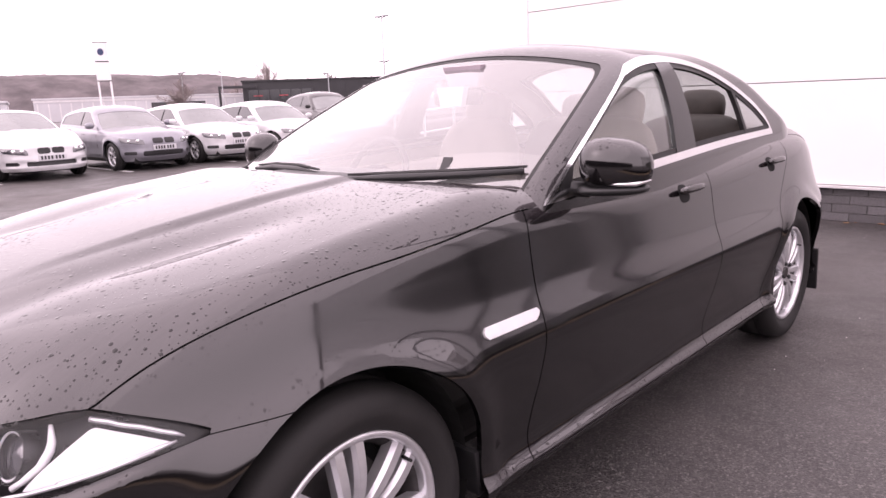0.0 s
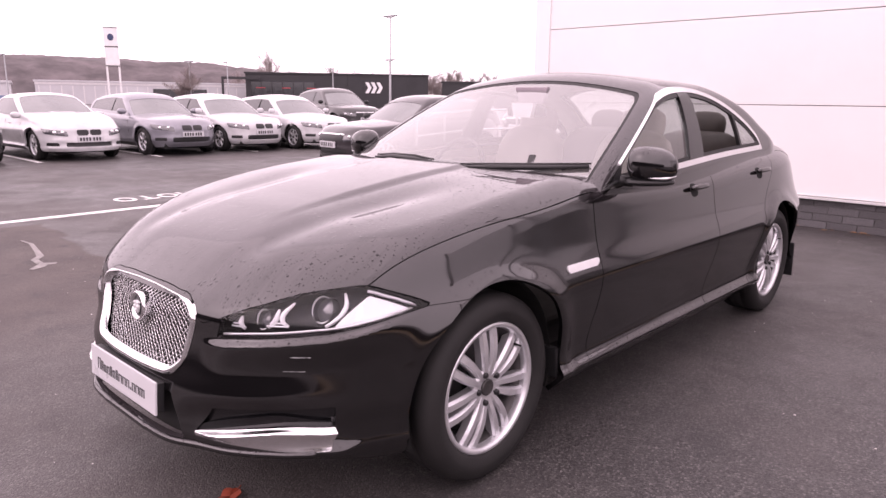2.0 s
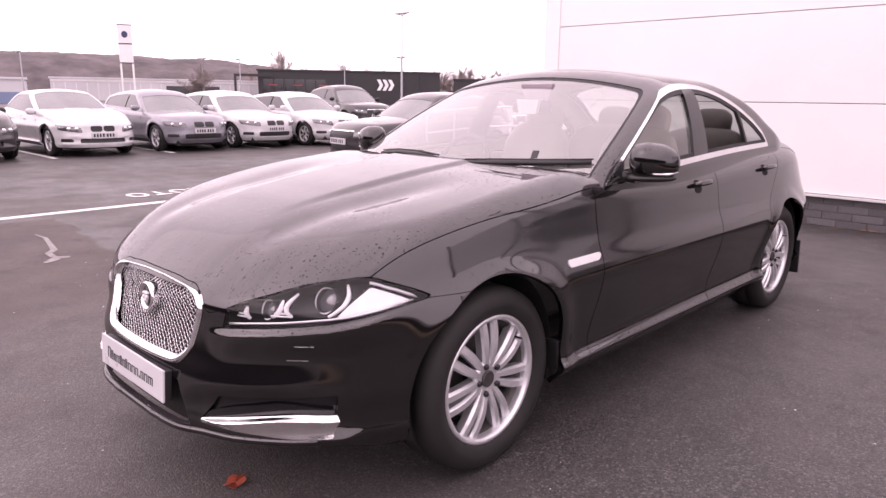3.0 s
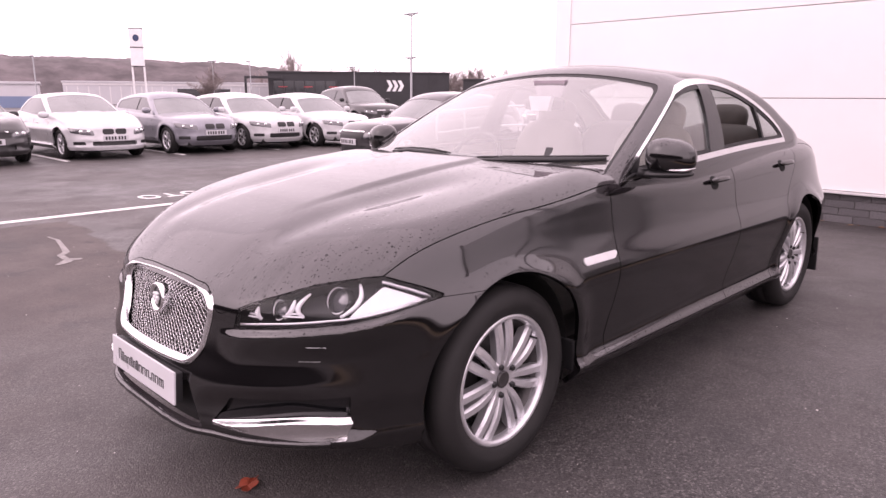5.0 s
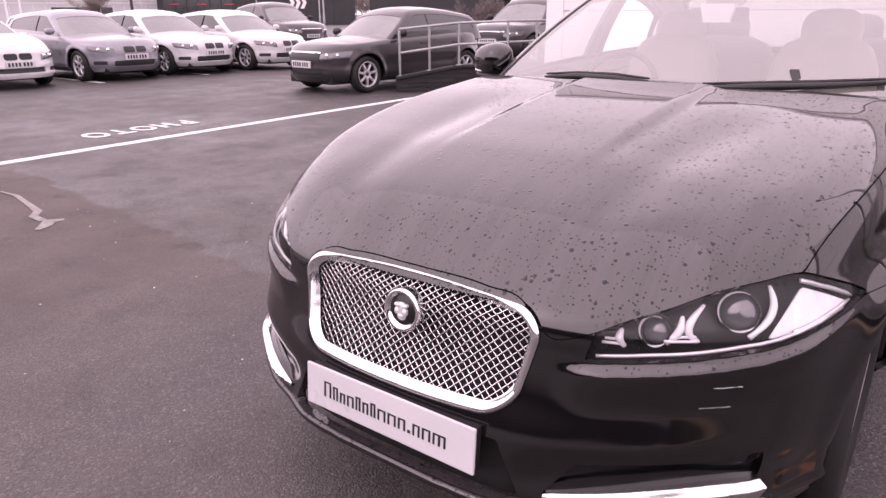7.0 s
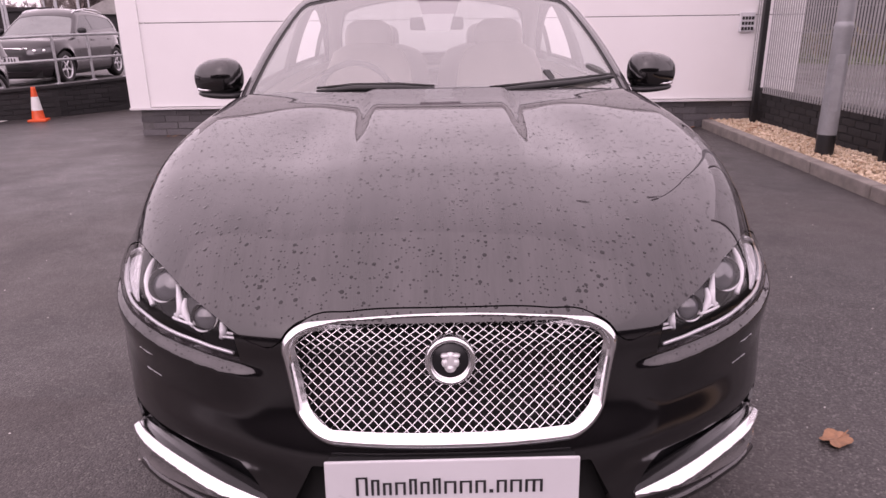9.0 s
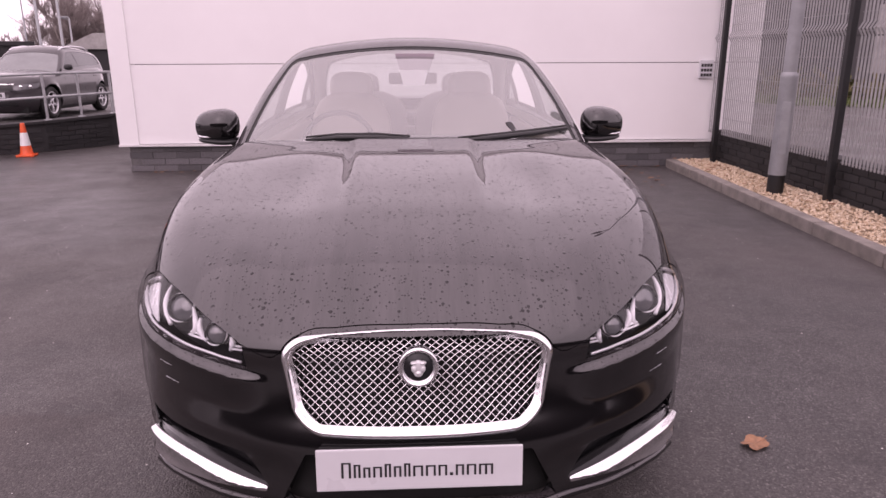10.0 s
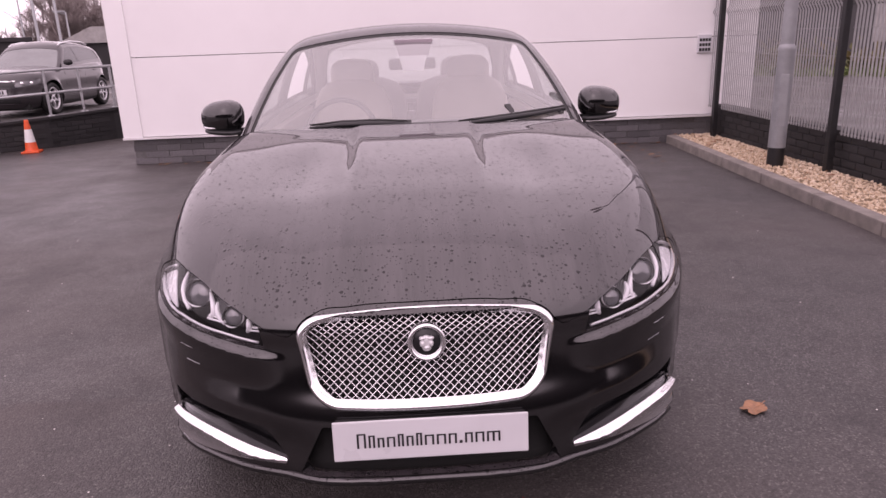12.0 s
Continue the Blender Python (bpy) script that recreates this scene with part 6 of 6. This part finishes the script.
pylon = thing("sign_pylon", "tall white double-post sign with a round dark emblem", "sign", at=pose(-52.5, 20.3, 0, 0, 0, 62) @ Matrix.Diagonal((0.86, 1, 0.985, 1)))
for x in (-0.55, 0.43):
    part("pylon_post", boxed(x, -0.1, 0, x + 0.14, 0.1, 6.40, 0.01), M_WHITE, pylon)
for z0, z1 in ((5.02, 6.36), (3.60, 4.94)):
    part("sign_panel", boxed(-0.45, -0.12, z0, 0.47, 0.12, z1, 0.02), M_WHITE, pylon)
for z in (6.36, 4.95, 3.54):
    part("sign_edge", boxed(-0.58, -0.13, z, 0.6, 0.13, z + 0.06), M_ALLOY_DARK, pylon)
part("emblem", lathed([(0.001, 0.02), (0.23, 0.02), (0.255, 0.0)], 24, pose(0, -0.125, 5.68, 90, 0, 0)), M_BLUE, pylon, "plain dark round emblem")


def street_lamp(x, y, h, arms=1):
    t = thing("street_lamp", "thin grey street lamp column", "street lamp", "street lamps", at=pose(x, y, 0))
    part("column", lathed([(0.09, 0), (0.08, 1.2), (0.055, 1.25), (0.04, h)], 12, cap=True), M_POST_GREY, t, "", True)
    for k in range(arms):
        sx = 1 if k else -1
        part("arm", tubed([(0, 0, h - 0.1), (0.5 * sx, 0, h + 0.02)], 0.03, 6), M_POST_GREY, t)
        part("lantern", boxed(0.35 * sx - 0.3, -0.1, h, 0.35 * sx + 0.3, 0.1, h + 0.09, 0.02), M_POST_GREY, t)


for x, y, h, k in ((-34.5, 32.1, 6.9, 2), (-43.3, 40.1, 4.6, 2), (-52.9, 41.4, 4.1, 1), (-58.4, 33.2, 4.5, 1), (-51.0, 25.6, 4.0, 2), (-55.7, 14.0, 4.1, 1), (-13.4, 24.4, 6.5, 1), (-13.6, 26.5, 6.5, 1), (-19.9, 32.3, 6.5, 1), (-18.7, 38.5, 3.6, 1), (-17.0, 27.5, 4.6, 1), (-24.0, 44, 6.0, 1)):
    street_lamp(x, y, h, k)


def bare_tree(name, x, y, h, spread, seed, label, twigs=1500, slim=1.0):
    """A winter tree: tapered trunk, forking limbs and a haze of fine twigs."""
    rg = random.Random(seed)
    t = thing(name, label, "tree", "bare winter trees", at=pose(x, y, 0))
    bm = bmesh.new()
    twig_from = []

    def grow(p, d, length, r, depth):
        q = p + d * length
        mid = p.lerp(q, 0.5) + Vector((rg.uniform(-1, 1), rg.uniform(-1, 1), 0)) * length * 0.07
        tube(bm, [p, mid, q], [r, r * 0.85, r * 0.7], 4)
        if depth < 3:
            twig_from.append((p, q, d, length))
        if depth == 0:
            return
        for k in range(5 if depth > 2 else 4):
            out = Vector((rg.uniform(-1, 1) * slim, rg.uniform(-1, 1) * slim, rg.uniform(-0.2, 0.7)))
            start = p.lerp(q, 1.0 if k == 0 else rg.uniform(0.35, 1.0))
            grow(start, (d * (1.3 if k == 0 else 0.75) + out * spread).normalized(), length * (0.82 if k == 0 else rg.uniform(0.45, 0.75)), r * (0.72 if k == 0 else 0.5), depth - 1)

    grow(Vector((0, 0, 0)), Vector((0, 0, 1)), h * 0.30, h * 0.014, 4)
    part("trunk", bm, M_BARK, t)
    verts, faces = [], []
    for _ in range(twigs):
        p, q, d, length = rg.choice(twig_from)
        a = p.lerp(q, rg.uniform(0.2, 1.0))
        e = (d + Vector((rg.uniform(-1, 1), rg.uniform(-1, 1), rg.uniform(-0.4, 0.9))) * 0.8).normalized() * h * rg.uniform(0.03, 0.085)
        s = e.orthogonal().normalized() * h * 0.0009
        for k in range(3):
            f = a + e * (0.45 + 0.35 * k) + Vector((rg.uniform(-1, 1), rg.uniform(-1, 1), rg.uniform(-0.6, 1))) * h * 0.018
            o = len(verts)
            verts += [tuple(a + e * 0.2 * k - s), tuple(a + e * 0.2 * k + s), tuple(f)]
            faces.append((o, o + 1, o + 2))
    me = bpy.data.meshes.new("crown")
    me.from_pydata(verts, [], faces)
    me.materials.append(M_TWIG)
    crown = new("crown", me)
    crown.parent = t
    return t


first = bare_tree("tree", -51.2, 25.5, 4.2, 1.35, 3, "spreading bare winter tree", 6000)
second = bare_tree("tree", -106.8, 69.0, 10.5, 0.6, 8, "bare winter tree behind the showroom", 2600)
third = bare_tree("tree", -27, 51, 6.2, 0.8, 21, "slender bare winter tree", 4200, 1.0)
fourth = bare_tree("tree", -24, 52, 6.8, 0.65, 33, "tall slender bare winter tree", 4200, 0.9)
random.seed(9)
for k in range(62):
    t = k / 61
    x, y = -118 + 38 * t + random.uniform(-6, 6), 104 + 30 * t + random.uniform(-6, 10)
    copy_thing(random.choice((second, second, third)), pose(x, y, 0, 0, 0, random.uniform(0, 360)) @ Matrix.Scale(random.uniform(0.60, 0.84), 4))
for k in range(26):
    x, y = -33 + 15 * (k % 13) / 12 + random.uniform(-1, 1), 46 + 6 * (k // 13) + random.uniform(-2, 3)
    copy_thing(random.choice((third, fourth)), pose(x, y, 0, 0, 0, random.uniform(0, 360)) @ Matrix.Scale(random.uniform(0.75, 1.1) * (0.5 if x < -24 else 1.0), 4))
for k in range(8):
    copy_thing(second, pose(-112 + 3.1 * k, 66 + 5 * k, 0, 0, 0, 47 * k) @ Matrix.Scale(0.62 + 0.06 * (k % 4), 4))


def clump(name, label, category, region, count, size, material, high, seed):
    """A scatter of small leaves over a strip of ground."""
    rg = np.random.default_rng(seed)
    (x0, y0), (x1, y1), width = region
    d = np.array((x1 - x0, y1 - y0))
    n = np.array((-d[1], d[0])) / np.linalg.norm(d)
    verts, faces = [], []
    for _ in range(count):
        t, s = rg.uniform(), rg.uniform(-0.5, 0.5)
        lump = 0.55 + 0.45 * math.sin(t * 41 + s * 5) * math.sin(t * 17)
        p = np.array((x0, y0)) + d * t + n * s * width
        z = abs(rg.normal(0, 0.5)) * high * lump
        c = np.array((*p, min(z, high)))
        a, b = rg.normal(0, size, 3), rg.normal(0, size, 3)
        o = len(verts)
        verts += [tuple(c - a), tuple(c + b), tuple(c + a), tuple(c - b)]
        faces.append((o, o + 1, o + 2, o + 3))
    me = bpy.data.meshes.new(name)
    me.from_pydata(verts, [], faces)
    me.materials.append(material)
    return tagged(new(name, me), label, category, "", "stuff")


clump("grass", "rough green verge grass beyond the fence", "grass", ((6.5, 24), (24, 9.5), 3.0), 9000, 0.05, M_GRASS, 0.22, 2)
clump("shrubs", "low brown and green shrubs on the verge", "shrub", ((8.5, 24.5), (25, 11.5), 1.6), 9000, 0.07, M_SHRUB, 1.0, 4)
palisade = thing("palisade_fence", "dark steel fence in front of the grey depot", "fence")
for k in range(16):
    p = Vector((12.6, 23.0, 0)).lerp(Vector((31, 11.6, 0)), k / 15)
    part("palisade_post", boxed(p.x - 0.04, p.y - 0.04, 0, p.x + 0.04, p.y + 0.04, 2.4, 0.01), M_POST_BLACK, palisade)
for z in (0.5, 2.1):
    part("palisade_rail", beam((12.6, 23.0, z), (31, 11.6, z), 0.04, 0.06), M_POST_BLACK, palisade)

# ---------------------------------------------------------------- litter
rg = np.random.default_rng(12)
verts, faces = [], []
for k in range(132):
    if k < 70:
        x, y, z = rg.uniform(-3.3, 3.3), 6.56 - abs(rg.normal(0, 0.07)), 0.006
    elif k < 120:
        x, y = rg.uniform(3.45, 3.86), rg.uniform(3.2, 6.5)
        z = 0.115
    else:
        x, y, z = 3.02 - abs(rg.normal(0, 0.2)), rg.uniform(4.6, 6.4), 0.006
    r, a = rg.uniform(0.012, 0.034), rg.uniform(0, 6.28)
    o = len(verts)
    for q in range(6):
        b = a + q * math.pi / 3
        verts.append((x + r * math.cos(b) * (1.0 if q % 3 else 1.5), y + r * 0.7 * math.sin(b), z + rg.uniform(0, 0.012)))
    faces.append(tuple(range(o, o + 6)))
me = bpy.data.meshes.new("leaf_litter")
me.from_pydata(verts, [], faces)
me.materials.append(M_LITTER)
tagged(new("leaf_litter", me), "scattered brown leaf litter along the plinth and kerb", "leaves", "", "stuff")
verts, faces = [], []
for k in range(320):
    x, y = rg.uniform(-4.5, 3.0), rg.uniform(-1.6, 6.2)
    if abs(x) < 0.95 and -0.9 < y < 4.0:
        continue
    r, a = rg.uniform(0.002, 0.006), rg.uniform(0, 6.28)
    o = len(verts)
    for q in range(5):
        b = a + q * 1.2566
        verts.append((x + r * math.cos(b), y + r * math.sin(b), 0.001))
    verts.append((x, y, 0.001 + r * 0.7))
    faces += [(o + q, o + (q + 1) % 5, o + 5) for q in range(5)]
me = bpy.data.meshes.new("grit")
me.from_pydata(verts, [], faces)
me.materials.append(M_GRIT)
tagged(new("grit", me), "small pale grit scattered on the asphalt", "grit", "", "stuff")

# ---------------------------------------------------------------- bricks
plinth_brick = brick_mesh("brick", 0.292, 0.076, 0.10, M_BRICK)
for course in range(4):
    off = 0.15 if course % 2 else 0.0
    x = WALL_L + 0.15 + off
    while x + 0.15 < WALL_R:
        lay(plinth_brick, wall, pose(x, WALL_Y + random.uniform(0, 0.004), 0.002 + course * 0.084))
        x += 0.302
black_brick = brick_mesh("brick", 0.215, 0.065, 0.10, M_DARK_BRICK)
for course in range(5):
    y = 6.36 - (0.11 if course % 2 else 0)
    while y > 0.4:
        lay(black_brick, low_wall, pose(3.988 + random.uniform(0, 0.004), y, 0.085 + course * 0.075, 0, 0, -90))
        y -= 0.225
for a, b, ha, hb in zip(RAMP[:3], RAMP[1:4], RAMP_TOP, RAMP_TOP[1:]):
    d = b - a
    m = Matrix.Translation(a) @ pose(0, 0, 0, 0, 0, math.degrees(math.atan2(d.y, d.x)))
    for course in range(8):
        s = 0.11 if course % 2 else 0.22
        while s + 0.11 < d.length:
            if course * 0.075 + 0.07 < ha + (hb - ha) * s / d.length:
                lay(black_brick, ramp, m @ pose(s, random.uniform(0, 0.004), course * 0.075 + 0.004))
            s += 0.225
